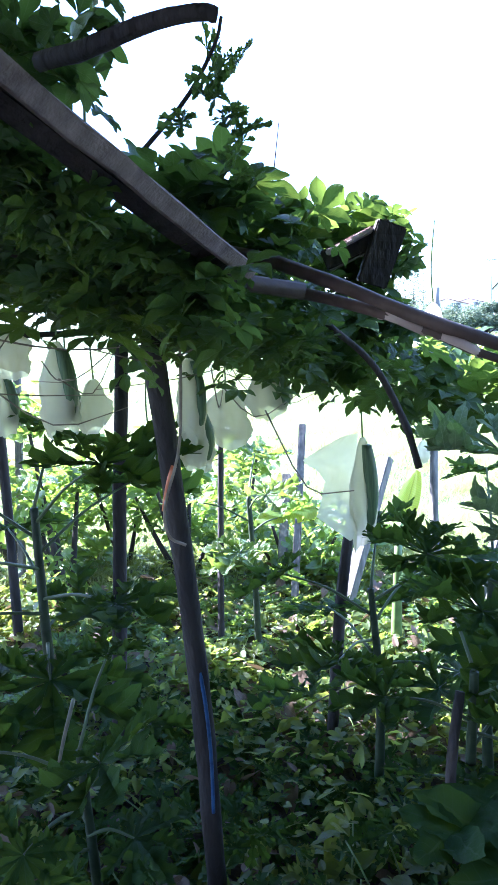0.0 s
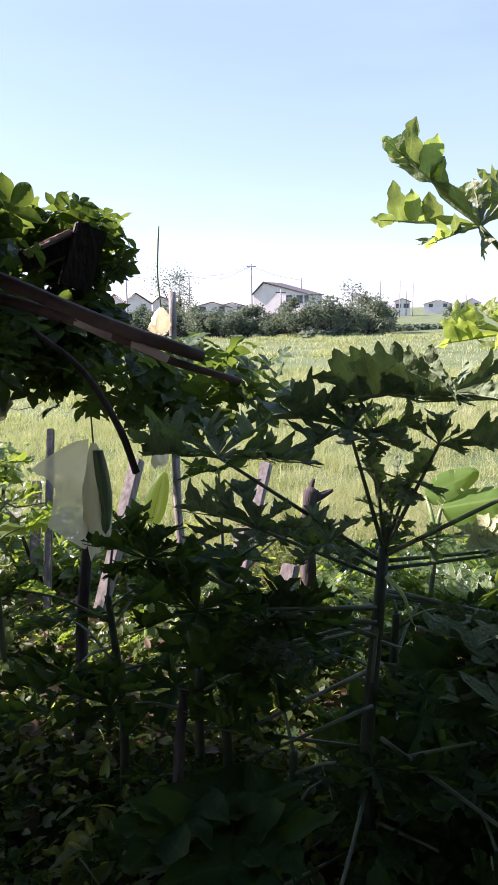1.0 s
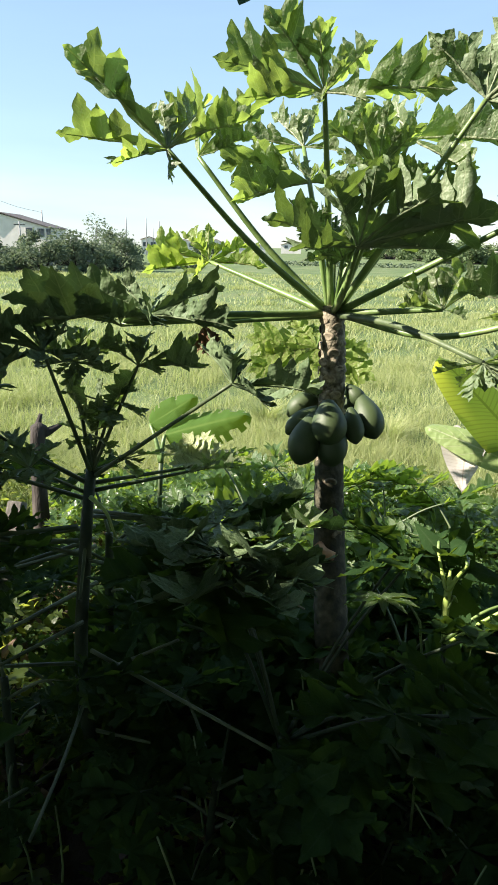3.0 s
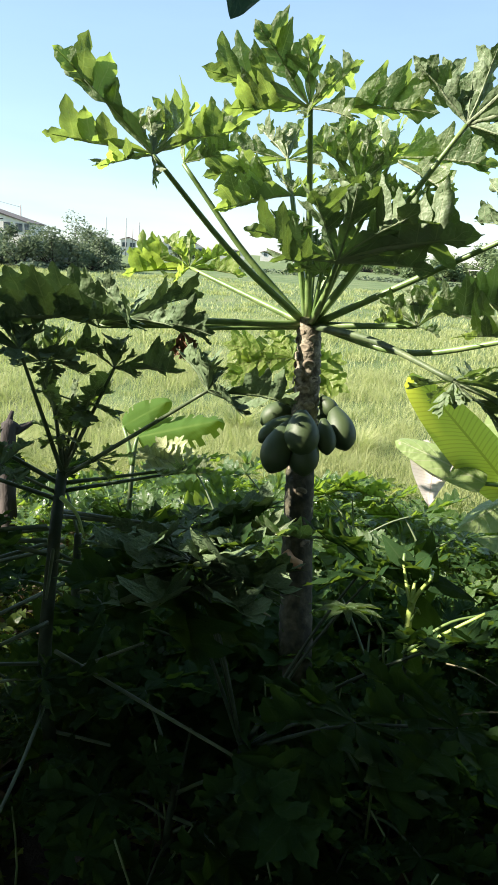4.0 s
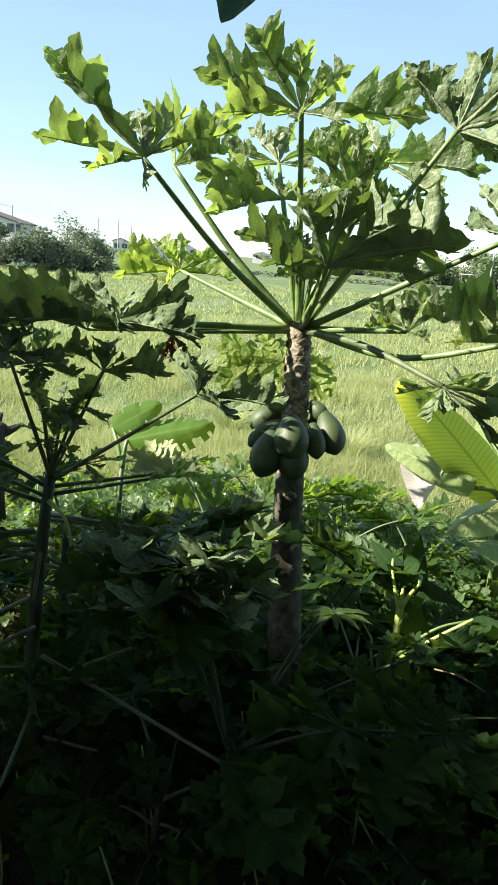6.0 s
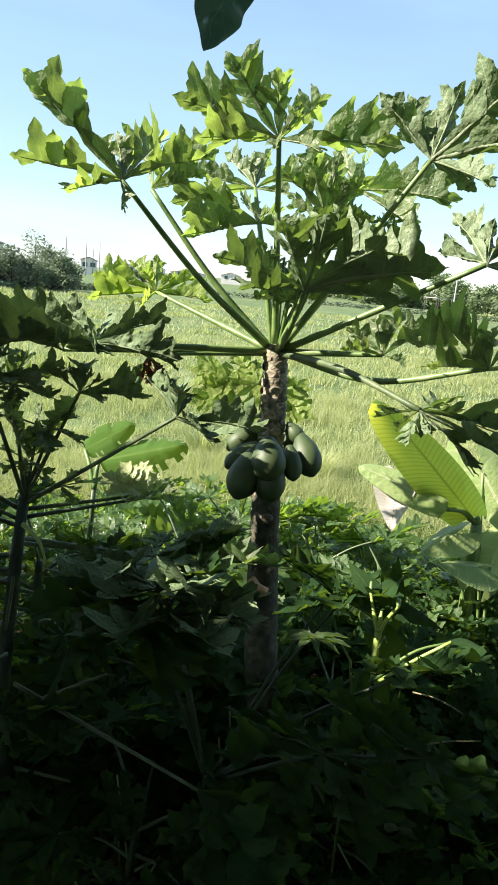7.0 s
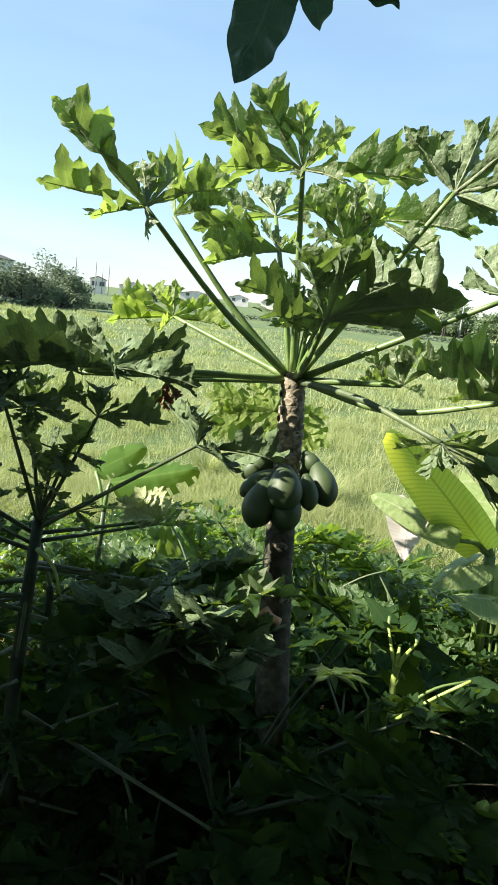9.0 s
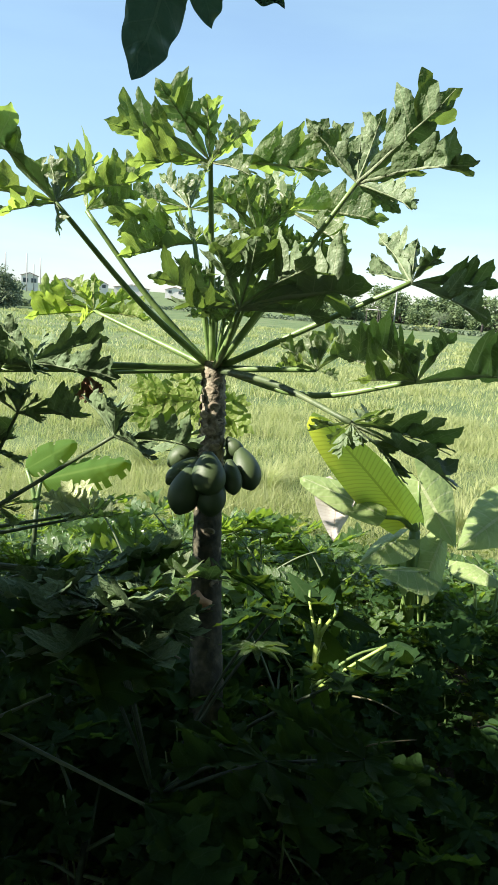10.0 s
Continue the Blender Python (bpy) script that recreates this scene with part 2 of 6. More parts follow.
def curve_points(pts, n):
    """A smooth line through the points (Catmull-Rom)."""
    P = np.array(pts, float)
    if len(P) == 2:
        return P[0] + np.linspace(0, 1, n)[:, None] * (P[1] - P[0])
    P = np.vstack([2 * P[0] - P[1], P, 2 * P[-1] - P[-2]])
    out = []
    for u in np.linspace(0, len(P) - 3 - 1e-6, n):
        i, f = int(u), u - int(u)
        a, b, c, d = P[i:i + 4]
        out.append(0.5 * (2 * b + (c - a) * f + (2 * a - 5 * b + 4 * c - d) * f * f + (3 * b - a - 3 * c + d) * f ** 3))
    return np.array(out)


def tube_arrays(pts, r0, r1, n=12, sides=8, wobble=0.0, rng=None, knots=()):
    line = curve_points(pts, n)
    tan = np.gradient(line, axis=0)
    tan /= np.linalg.norm(tan, axis=1)[:, None]
    ref = np.array((0.0, 0.0, 1.0)) if abs(tan[:, 2]).mean() < 0.8 else np.array((1.0, 0.0, 0.0))
    verts = []
    for i in range(n):
        a = np.cross(tan[i], ref)
        a /= np.linalg.norm(a)
        b = np.cross(a, tan[i])
        f = i / (n - 1)
        r = r0 + (r1 - r0) * f
        for k in range(sides):
            w = 2 * math.pi * k / sides
            rr = r * (1 + (wobble * rng.uniform(-1, 1) if rng else 0))
            verts.append(line[i] + rr * (math.cos(w) * a + math.sin(w) * b))
    faces = [(i * sides + k, i * sides + (k + 1) % sides, (i + 1) * sides + (k + 1) % sides, (i + 1) * sides + k) for i in range(n - 1) for k in range(sides)]
    verts += [line[0], line[-1]]
    for k in range(sides):
        k2 = (k + 1) % sides
        faces.append((len(verts) - 2, k2, k, k))
        faces.append((len(verts) - 1, (n - 1) * sides + k, (n - 1) * sides + k2, (n - 1) * sides + k2))
    return np.array(verts), faces


def tube(name, pts, r0, r1, material, parent=None, n=12, sides=8, wobble=0.0, seed=1, label=""):
    v, f = tube_arrays(pts, r0, r1, n, sides, wobble, random.Random(seed))
    if parent is not None:
        up = parent if parent.parent is None else parent.parent
        v = v - np.array(up.location)
    bm = bmesh.new()
    vs = [bm.verts.new(p) for p in v]
    for q in f:
        bm.faces.new([vs[i] for i in dict.fromkeys(q)])
    bm.normal_update()
    return part(name, bm, material, parent, label)


def box_bm(size, at=(0, 0, 0), bevel=0.0, bm=None):
    bm = bm or bmesh.new()
    made = bmesh.ops.create_cube(bm, size=1.0, matrix=Matrix.Translation(at) @ Matrix.Diagonal((*size, 1)))
    if bevel:
        edges = {e for v in made["verts"] for e in v.link_edges}
        bmesh.ops.bevel(bm, geom=list(edges), offset=bevel, segments=2, affect="EDGES")
    return bm


def frame_of(at, tip, up, width=1.0):
    """The pose of a blade: its foot, its tip and the way that its upper side faces."""
    at, y = Vector(at), Vector(tip) - Vector(at)
    size = y.length
    y.normalize()
    z = Vector(up) - Vector(up).dot(y) * y
    z.normalize()
    x = y.cross(z)
    m = Matrix((x * size * width, y * size, z * size)).transposed().to_4x4()
    m.translation = at
    return m


# ---- leaves ----
def plain_lobe(V, F, U, rng, foot, fwd, side, up, length, half_l, half_r, stations, sinus, fold, ripple, across, lobe_w, droop, lift, seed):
    """One smooth-edged lobe of a blade, webbed to its neighbours near the foot."""
    bend = rng.uniform(-0.1, 0.1)
    folds = [fold + rng.uniform(-0.22, 0.22) for _ in range(2)]
    base, row = len(V), 2 * across + 1
    for k in range(stations + 1):
        s = k / stations
        q = max(0.0, (s - sinus) / (1 - sinus))
        for j in range(-across, across + 1):
            u, i = j / across, int(j > 0)
            tan = math.tan((half_r, half_l)[i])
            free = min(1.0, q * 6)
            envelope = lobe_w * (0.55 + 0.45 * math.sin(math.pi * min(1, 0.25 + 0.6 * q))) * (1 - q ** 2.6)
            w = length * ((s if s <= sinus else sinus) * tan * (1 - free) + envelope * free) * (s < 1)
            v, rise = abs(u) * w, folds[i] * (0.55 + 0.45 * abs(u))
            a_l, a_s = s * length + 0.2 * v * free, u * w * math.cos(rise * free) + bend * length * s * s
            z = lift * length * math.sin(math.pi * s) * 0.5 - droop * length * s * s + v * math.sin(rise)
            z += ripple * length * min(1, 2.5 * s) * noise.noise(Vector((a_l, a_s, 0)) * (8 / length) + Vector((seed, base * 0.01, 0)))
            V.append(foot + a_l * fwd + a_s * side + z * up)
            U.append((u, s))
    for k in range(stations):
        for j in range(row - 1):
            o = base + k * row + j
            F.append((o, o + 1, o + 1 + row, o + row))


def cut_lobe(V, F, U, rng, foot, fwd, side, up, length, half_l, half_r, steps, sinus, teeth, fold, ripple, across, lobe_w, droop, lift, seed):
    """One lobe of a papaya blade: a web at its foot, then toothed lobules on both sides of a raised midrib, each folded and curled its own way."""
    bend, stop = rng.uniform(-0.1, 0.1), 0.8
    folds = [fold + rng.uniform(-0.2, 0.2) for _ in range(2)]

    def rib(s):
        return foot + fwd * (s * length) + side * (bend * length * s * s) + up * (length * (0.5 * lift * math.sin(math.pi * s) - droop * s * s))

    def grid(points, rows, cols):
        o = len(V)
        for p, uv in points:
            n = noise.noise(Vector(p) * (6 / length) + Vector((seed, 0, 0))) + 0.7 * noise.noise(Vector(p) * (19 / length) + Vector((0, seed, 0)))
            V.append(p + up * (ripple * length * 0.5 * n * min(1.0, 3 * np.linalg.norm(p - foot) / length)))
            U.append(uv)
        F.extend((o + k * cols + j, o + k * cols + j + 1, o + (k + 1) * cols + j + 1, o + (k + 1) * cols + j) for k in range(rows - 1) for j in range(cols - 1))

    # the web, tapering out under the first lobules
    web, rows = [], 5 if steps > 3 else 3
    for k in range(rows):
        s = (sinus + 0.16) * k / (rows - 1)
        for j in range(-2, 3):
            u, i = j / 2, int(j > 0)
            w = length * math.tan((half_r, half_l)[i]) * min(s, sinus) * (1 - max(0.0, (s - sinus) / 0.16))
            rise = 0.6 * folds[i] * abs(u)
            web.append((rib(s) + side * (u * w * math.cos(rise)) + up * (abs(u) * w * math.sin(rise)), (u, s)))
    grid(web, rows, 5)
    # lobules
    count = max(2, round(teeth))
    todo = [(sg, i) for sg in (-1, 1) for i in range(count)] + [(0, 0)]
    for sg, i in todo:
        q = (i + 0.5) / count
        mid, half = (sinus + (stop - sinus) * q, 0.54 * (stop - sinus) / count) if sg else (stop * 0.97, 0.36 * lobe_w)
        reach = length * lobe_w * (0.62 + 0.4 * math.sin(math.pi * (0.12 + 0.72 * q))) * rng.uniform(0.75, 1.25) if sg else length * (1 - stop * 0.97)
        slant = rng.uniform(0.32, 0.8) if sg else 1.45
        angle, curl = (folds[int(sg > 0)] + rng.uniform(-0.25, 0.2), rng.uniform(-0.45, 0.4)) if sg else (0.0, rng.uniform(-0.25, 0.15))
        phase, cup, twist = rng.uniform(0, 6.28), rng.uniform(-0.1, 0.35) if sg else 0.1, rng.uniform(-0.45, 0.45) if sg else 0.0
        pts = []
        for k in range(steps + 1):
            f = k / steps
            tip = max(0.0, (f - 0.4) / 0.6)
            bulge = 1.16 * max(0.05, 1 - tip ** 1.6) ** 0.92
            rise = angle + 0.5 * curl * f
            out, z = reach * f * math.cos(rise), reach * f * math.sin(rise)
            for j in range(-across, across + 1):
                a = j / across
                tooth = 1 - 0.4 * abs(a) * max(0.0, math.sin(14.0 * f + phase + 1.7 * (j > 0))) * min(1.0, 2.2 * max(0.0, f - 0.25))
                w = half * bulge * tooth * (1 + 0.12 * math.sin(math.pi * f))
                if sg:
                    p = rib(mid + a * w) + fwd * (out * math.sin(slant)) + side * (sg * out * math.cos(slant))
                else:
                    p = rib(mid) + fwd * out + side * (a * w * length * 0.62 * min(1.0, 0.35 + 2.2 * f))
                pts.append((p + up * (z + length * w * (cup * a * a + twist * a * f)), (a, f)))
        grid(pts, steps + 1, 2 * across + 1)
    # the midrib, standing out below
    pts = []
    for k in range(6):
        s = 0.96 * k / 5
        r = length * 0.016 * (1 - 0.75 * s)
        pts += [(rib(s) + side * r, (0, s)), (rib(s) - up * 1.6 * r, (0, s)), (rib(s) - side * r, (0, s))]
    grid(pts, 6, 3)


def lobe(V, F, U, rng, foot, fwd, side, up, length, half_l, half_r, stations, sinus, teeth, fold, ripple, across, lobe_w, droop, lift, seed):
    if teeth < 0.5:
        plain_lobe(V, F, U, rng, foot, fwd, side, up, length, half_l, half_r, stations, sinus, fold, ripple, across, lobe_w, droop, lift, seed)
    else:
        cut_lobe(V, F, U, rng, foot, fwd, side, up, length, half_l, half_r, max(2, stations // 8), sinus, teeth, fold, ripple, across, lobe_w, droop, lift, seed)


def palmate(seed, stations=40, lobes=((0, 1.0), (38, 0.98), (-38, 0.98), (78, 0.9), (-78, 0.9), (118, 0.7), (-118, 0.7), (156, 0.42), (-156, 0.42)),
            sinus=0.34, teeth=3.0, cup=0.3, droop=0.2, curl=0.35, ripple=0.09, across=2, lobe_w=0.3):
    """A papaya-like blade: lobes round the stalk's end, the middle one along +y, the upper side to +z."""
    rng = random.Random(seed)
    V, F, U = [], [], []
    order = sorted(lobes)
    angles = [a for a, _ in order]
    for i, (deg, length) in enumerate(order):
        gap_l = (angles[i + 1] - deg) / 2 if i + 1 < len(angles) else 12
        gap_r = (deg - angles[i - 1]) / 2 if i else 12
        a, e = radians(deg), cup * 0.5 + rng.uniform(-0.15, 0.2)
        fwd = np.array((math.sin(a) * math.cos(e), math.cos(a) * math.cos(e), math.sin(e)))
        side = np.array((math.cos(a), -math.sin(a), 0))
        lobe(V, F, U, rng, np.zeros(3), fwd, side, np.cross(side, fwd), length * rng.uniform(0.86, 1.1), radians(gap_l), radians(gap_r), stations, sinus, teeth, curl, ripple, across, lobe_w, droop, 0.0, seed)
    return mesh_of("leaf_blade", V, F, U)


def spread_blade(origin, joint, tips, up, seed, lobe_w=0.35, sinus=0.34, teeth=3.0, curl=0.6, ripple=0.08, droop=0.05, lift=0.06, fill=0.8, least=0.28):
    """A blade whose lobes reach for the given tips."""
    rng = random.Random(seed)
    foot = np.array(Vector(joint) - Vector(origin))
    up = np.array(Vector(up).normalized())
    ways = [np.array(Vector(t) - Vector(joint)) for t in tips]
    ref = np.cross(up, ways[0])
    ref /= np.linalg.norm(ref)
    ahead = np.cross(ref, up)
    ways.sort(key=lambda w: math.atan2(-(w @ ref), w @ ahead))
    turn = [math.atan2(-(w @ ref), w @ ahead) for w in ways]
    # shorter lobes close the wide gaps between the long ones
    filled = [(turn[0], ways[0])]
    for (t0, w0), (t1, w1) in zip(zip(turn, ways), zip(turn[1:], ways[1:])):
        gap = t1 - t0
        extra = int(gap / fill) if gap < 2.6 else 0
        l0, l1 = np.linalg.norm(w0), np.linalg.norm(w1)
        for k in range(1, extra + 1):
            f = k / (extra + 1)
            d = (1 - f) * w0 / l0 + f * w1 / l1
            d /= max(1e-6, np.linalg.norm(d))
            filled.append((t0 + f * gap, d * rng.uniform(0.62, 0.78) * min(l0, l1)))
        filled.append((t1, w1))
    turn, ways = [t for t, _ in filled], [w for _, w in filled]
    V, F, U = [], [], []
    for i, w in enumerate(ways):
        L = np.linalg.norm(w)
        fwd = w / L
        side = np.cross(fwd, up)
        side /= np.linalg.norm(side)
        gl = min(0.65, (turn[i + 1] - turn[i]) / 2) if i + 1 < len(ways) else 0.3
        gr = min(0.65, (turn[i] - turn[i - 1]) / 2) if i else 0.3
        lobe(V, F, U, rng, foot, fwd, side, np.cross(side, fwd), L, max(least, gl), max(least, gr), 72, sinus, teeth, curl, ripple, 3, lobe_w, droop, lift, seed)
    return mesh_of("leaf_blade", V, F, U)


def ovate(seed, stations=7, width=0.62, point=1.4, fold=0.25, droop=0.25, heart=0.12, ripple=0.03):
    """A plain pointed or heart-shaped blade."""
    rng = random.Random(seed)
    V, F, U = [], [], []
    for k in range(stations + 1):
        s = k / stations
        w = 0.5 * width * max(0.0, math.sin(math.pi * (0.03 + 0.97 * s) ** 0.62)) ** (0.8 + 0.3 * (point - 1) * s)
        for j in range(-2, 3):
            u = j / 2
            y = s - heart * abs(u) * (1 - s) * 1.2
            z = fold * abs(u) * w - droop * s * s + ripple * rng.uniform(-1, 1)
            V.append((u * w, y, z))
            U.append((u, s))
    for k in range(stations):
        for j in range(4):
            o = k * 5 + j
            F.append((o, o + 1, o + 6, o + 5))
    return np.array(V), np.array(F), np.array(U)


def arrays_of(me):
    V = np.empty(len(me.vertices) * 3, np.float32)
    me.vertices.foreach_get("co", V)
    n = len(me.loops)
    L = np.empty(n, np.int32)
    me.loops.foreach_get("vertex_index", L)
    U = np.empty(n * 2, np.float32)
    me.uv_layers[0].data.foreach_get("uv", U)
    uv = np.zeros((len(V) // 3, 2), np.float32)
    uv[L] = U.reshape(-1, 2)
    return V.reshape(-1, 3), L.reshape(-1, 4), uv


def strewn(name, shapes, poses, which, material, label, category, parent=None, kind="stuff"):
    """Many blades in one mesh: shapes are arrays, poses 4 x 4 matrices, which says what shape each takes."""
    VV, FF, UU, off = [], [], [], 0
    poses, which = np.asarray(poses, float), np.asarray(which)
    for i, (V, F, U) in enumerate(shapes):
        M = poses[which == i]
        if not len(M):
            continue
        pts = np.einsum("mij,nj->mni", M[:, :3, :3], V) + M[:, None, :3, 3]
        VV.append(pts.reshape(-1, 3))
        FF.append((F[None] + (np.arange(len(M)) * len(V))[:, None, None]).reshape(-1, F.shape[1]) + off)
        UU.append(np.tile(U, (len(M), 1)))
        off += len(M) * len(V)
    ob = put(name, mesh_of(name, np.vstack(VV), np.vstack(FF), np.vstack(UU)), material, parent)
    return tagged(ob, label, category, kind=kind)


def poses_of(rng, places, sizes, tilt=0.5, azimuth=None):
    """Blades at the given places, facing up with a random tilt."""
    out = []
    for p, s in zip(places, sizes):
        a = rng.uniform(0, 2 * math.pi) if azimuth is None else azimuth + rng.uniform(-0.6, 0.6)
        up = Vector((rng.gauss(0, tilt), rng.gauss(0, tilt), 1.0)).normalized()
        y = Vector((math.sin(a), math.cos(a), 0))
        y = (y - y.dot(up) * up).normalized()
        x = y.cross(up)
        m = np.eye(4)
        m[:3, 0], m[:3, 1], m[:3, 2], m[:3, 3] = x * s, y * s, up * s, p
        out.append(m)
    return out


BLADES = [palmate(11), palmate(12, cup=0.4, curl=0.55, droop=0.12), palmate(13, droop=0.35, cup=0.2), palmate(14, cup=0.5, curl=0.5), palmate(15, ripple=0.08, curl=0.6), palmate(16, teeth=3.0, curl=0.4)]
SEVEN = ((0, 1.0), (40, 0.95), (-40, 0.95), (82, 0.85), (-82, 0.85), (130, 0.6), (-130, 0.6))
SMALL = [palmate(21, 16, SEVEN, teeth=2.0, across=1), palmate(22, 16, SEVEN, teeth=2.0, across=1, droop=0.35), palmate(23, 16, SEVEN, teeth=2.0, across=1, cup=0.5)]
ROUND = [arrays_of(palmate(24 + i, 12, ((0, 1.0), (52, 0.88), (-52, 0.88), (108, 0.7), (-108, 0.7)), sinus=0.36, teeth=0.2, across=1, lobe_w=0.27, curl=0.25, ripple=0.06)) for i in range(3)]
SMALL_ARRAYS = [arrays_of(m) for m in SMALL]
OVATES = [ovate(31), ovate(32, width=0.8, heart=0.3), ovate(33, width=0.45, point=2.0), ovate(34, width=0.9, heart=0.35, droop=0.1)]


def leaf(plant, foot, joint, tip, up=(0, 0, 1), shape=0, width=1.0, thick=0.012, sag=0.0, material=None, stalk=None, label=""):
    """A stalk from the foot to the blade's joint, and the blade from there to its tip."""
    mid = (Vector(foot) + Vector(joint)) / 2 + Vector((0, 0, sag))
    st = tube("leaf_stalk", (foot, mid, joint), thick * 1.25, thick * 0.7, stalk or STALK, plant, 10, 7)
    me = BLADES[shape]
    material = material or PAPAYA
    ob = put("leaf_blade", me, material, st, label)
    if me.materials[0] != material:
        ob.material_slots[0].link = "OBJECT"
        ob.material_slots[0].material = material
    m = frame_of(joint, tip, up, width)
    m.translation = m.translation - plant.location
    ob.matrix_basis = m
    return st


def grand_leaf(plant, foot, joint, tips, up, seed, thick=0.012, sag=0.0, material=None, stalk=None, label="", **kw):
    """A large leaf that is well seen: its stalk, and a blade with every lobe laid out."""
    mid = (Vector(foot) + Vector(joint)) / 2 + Vector((0, 0, sag))
    st = tube("leaf_stalk", (foot, mid, joint), thick * 1.25, thick * 0.7, stalk or STALK, plant, 12, 8)
    put("leaf_blade", spread_blade(plant.location, joint, tips, up, seed, **kw), material or PAPAYA, st, label)
    return st


# ---- ground, field and distance ----
def field_height(x, y):
    return 0.05 * noise.noise(Vector((x * 0.25, y * 0.25, 0))) + 0.03 * noise.noise(Vector((x * 1.1, y * 1.1, 4)))


def make_ground():
    r = [0, 0.6, 1.2, 1.8, 2.5, 3.2, 4, 5, 6, 7.5, 9, 11, 14, 18, 24, 32, 45, 62, 85, 120, 180, 300, 600, 1500, 4000]
    n = 96
    V, F = [], []
    for i, d in enumerate(r):
        for k in range(n):
            a = 2 * math.pi * k / n
            x, y = d * math.sin(a), d * math.cos(a)
            V.append((x, y, field_height(x, y) * (1 if d < 60 else 0)))
    for i in range(len(r) - 1):
        for k in range(n):
            a, b = i * n + k, i * n + (k + 1) % n
            F.append((a, b, b + n, a + n))
    m, nt, p = mat("field_ground")
    geo = nt.nodes.new("ShaderNodeNewGeometry")
    def patch(scale, detail=4.0):
        t = node(nt, "ShaderNodeTexNoise", Scale=scale, Detail=detail)
        nt.links.new(geo.outputs["Position"], t.inputs["Vector"])
        return t.outputs["Fac"]
    ln = nt.nodes.new("ShaderNodeVectorMath")
    ln.operation = "LENGTH"
    nt.links.new(geo.outputs["Position"], ln.inputs[0])
    soil = ramp(nt, patch(2.5), (0.3, (0.022, 0.016, 0.011)), (0.7, (0.075, 0.055, 0.036)))
    green = ramp(nt, patch(0.35), (0.3, (0.07, 0.12, 0.035)), (0.5, (0.12, 0.18, 0.055)), (0.72, (0.19, 0.22, 0.09)))
    fine = ramp(nt, patch(9.0, 6.0), (0.3, (0.5, 0.5, 0.5)), (0.7, (1.0, 1.0, 1.0)))
    mulnode = nt.nodes.new("ShaderNodeMix")
    mulnode.data_type, mulnode.blend_type = "RGBA", "MULTIPLY"
    mulnode.inputs[0].default_value = 0.7
    nt.links.new(green, mulnode.inputs[6])
    nt.links.new(fine, mulnode.inputs[7])
    edge = math_node(nt, "MULTIPLY", math_node(nt, "SUBTRACT", math_node(nt, "ADD", ln.outputs["Value"], math_node(nt, "MULTIPLY", patch(0.8), 2.0)), 6.4), 0.9, True)
    nt.links.new(mix_col(nt, edge, soil, mulnode.outputs[2]), p.inputs["Base Color"])
    p.inputs["Roughness"].default_value = 0.95
    bumped(nt, p, patch(25.0, 4.0), 0.7, 0.05)
    tagged(put("ground", mesh_of("ground", V, F), m), "dark garden soil giving way to a wide level grass field", "ground", kind="structure")


make_ground()


def polar(az, d, z=0.0):
    return Vector((d * math.sin(radians(az)), d * math.cos(radians(az)), z))


def make_grass():
    """Tall field grass in rings, finer where it is near."""
    rng = np.random.RandomState(5)
    V, F, U = [], [], []
    rings = ((5.0, 9.0, 100000, 0.17, 0.0024), (9.0, 15.0, 95000, 0.18, 0.0037), (15.0, 27.0, 70000, 0.2, 0.0075), (27.0, 60.0, 44000, 0.2, 0.02))
    off = 0
    for lo, hi, count, tall, wide in rings:
        d = np.sqrt(rng.uniform(lo * lo, hi * hi, count))
        a = np.radians(rng.uniform(-24, 72, count))
        x, y = d * np.sin(a), d * np.cos(a)
        # tussocks draw a part of the blades together
        seats = rng.randint(0, max(1, count // 260), count)
        sx, sy = x[seats], y[seats]
        drawn = rng.uniform(0, 1, count) < 0.5
        spread = 0.05 + 0.012 * lo
        x, y = np.where(drawn, sx + rng.normal(0, spread, count), x), np.where(drawn, sy + rng.normal(0, spread, count), y)
        d = np.hypot(x, y)
        clump = np.array([noise.noise(Vector((px * 0.45, py * 0.45, 7))) for px, py in zip(x, y)])
        h = tall * (1 + 0.7 * clump) * rng.uniform(0.5, 1.25, count) * np.where(drawn, 1.3, 0.9)
        if lo < 6:
            h *= np.clip((d - 4.6) / 1.4, 0.3, 1)
        w = wide * rng.uniform(0.6, 1.4, count)
        face, lean = rng.uniform(0, 2 * np.pi, count), rng.uniform(0.05, 1.25, count) ** 1.3 * h
        wind = rng.uniform(0, 2 * np.pi, count)
        cx, cy = np.cos(face) * w, np.sin(face) * w
        dx, dy = np.cos(wind) * lean, np.sin(wind) * lean
        rows = []
        for f, ww in ((0, 1.0), (0.5, 0.85), (1.0, 0.08)):
            bx, by, bz = x + dx * f * f, y + dy * f * f, h * (f - 0.12 * f * f)
            rows += [np.stack([bx - cx * ww, by - cy * ww, bz], 1), np.stack([bx + cx * ww, by + cy * ww, bz], 1)]
        V.append(np.stack(rows, 1).reshape(-1, 3))
        base = off + 6 * np.arange(count)[:, None]
        F.append(np.concatenate([base + np.array([[0, 1, 3, 2]]), base + np.array([[2, 3, 5, 4]])]))
        U.append(np.tile(np.array([(-1, 0), (1, 0), (-1, .5), (1, .5), (-1, 1), (1, 1)], np.float32), (count, 1)))
        off += 6 * count
    ob = put("field_grass", mesh_of("field_grass", np.vstack(V), np.vstack(F), np.vstack(U)), GRASS)
    tagged(ob, "tall yellow-green grass covering the open field", "grass", kind="stuff")


make_grass()

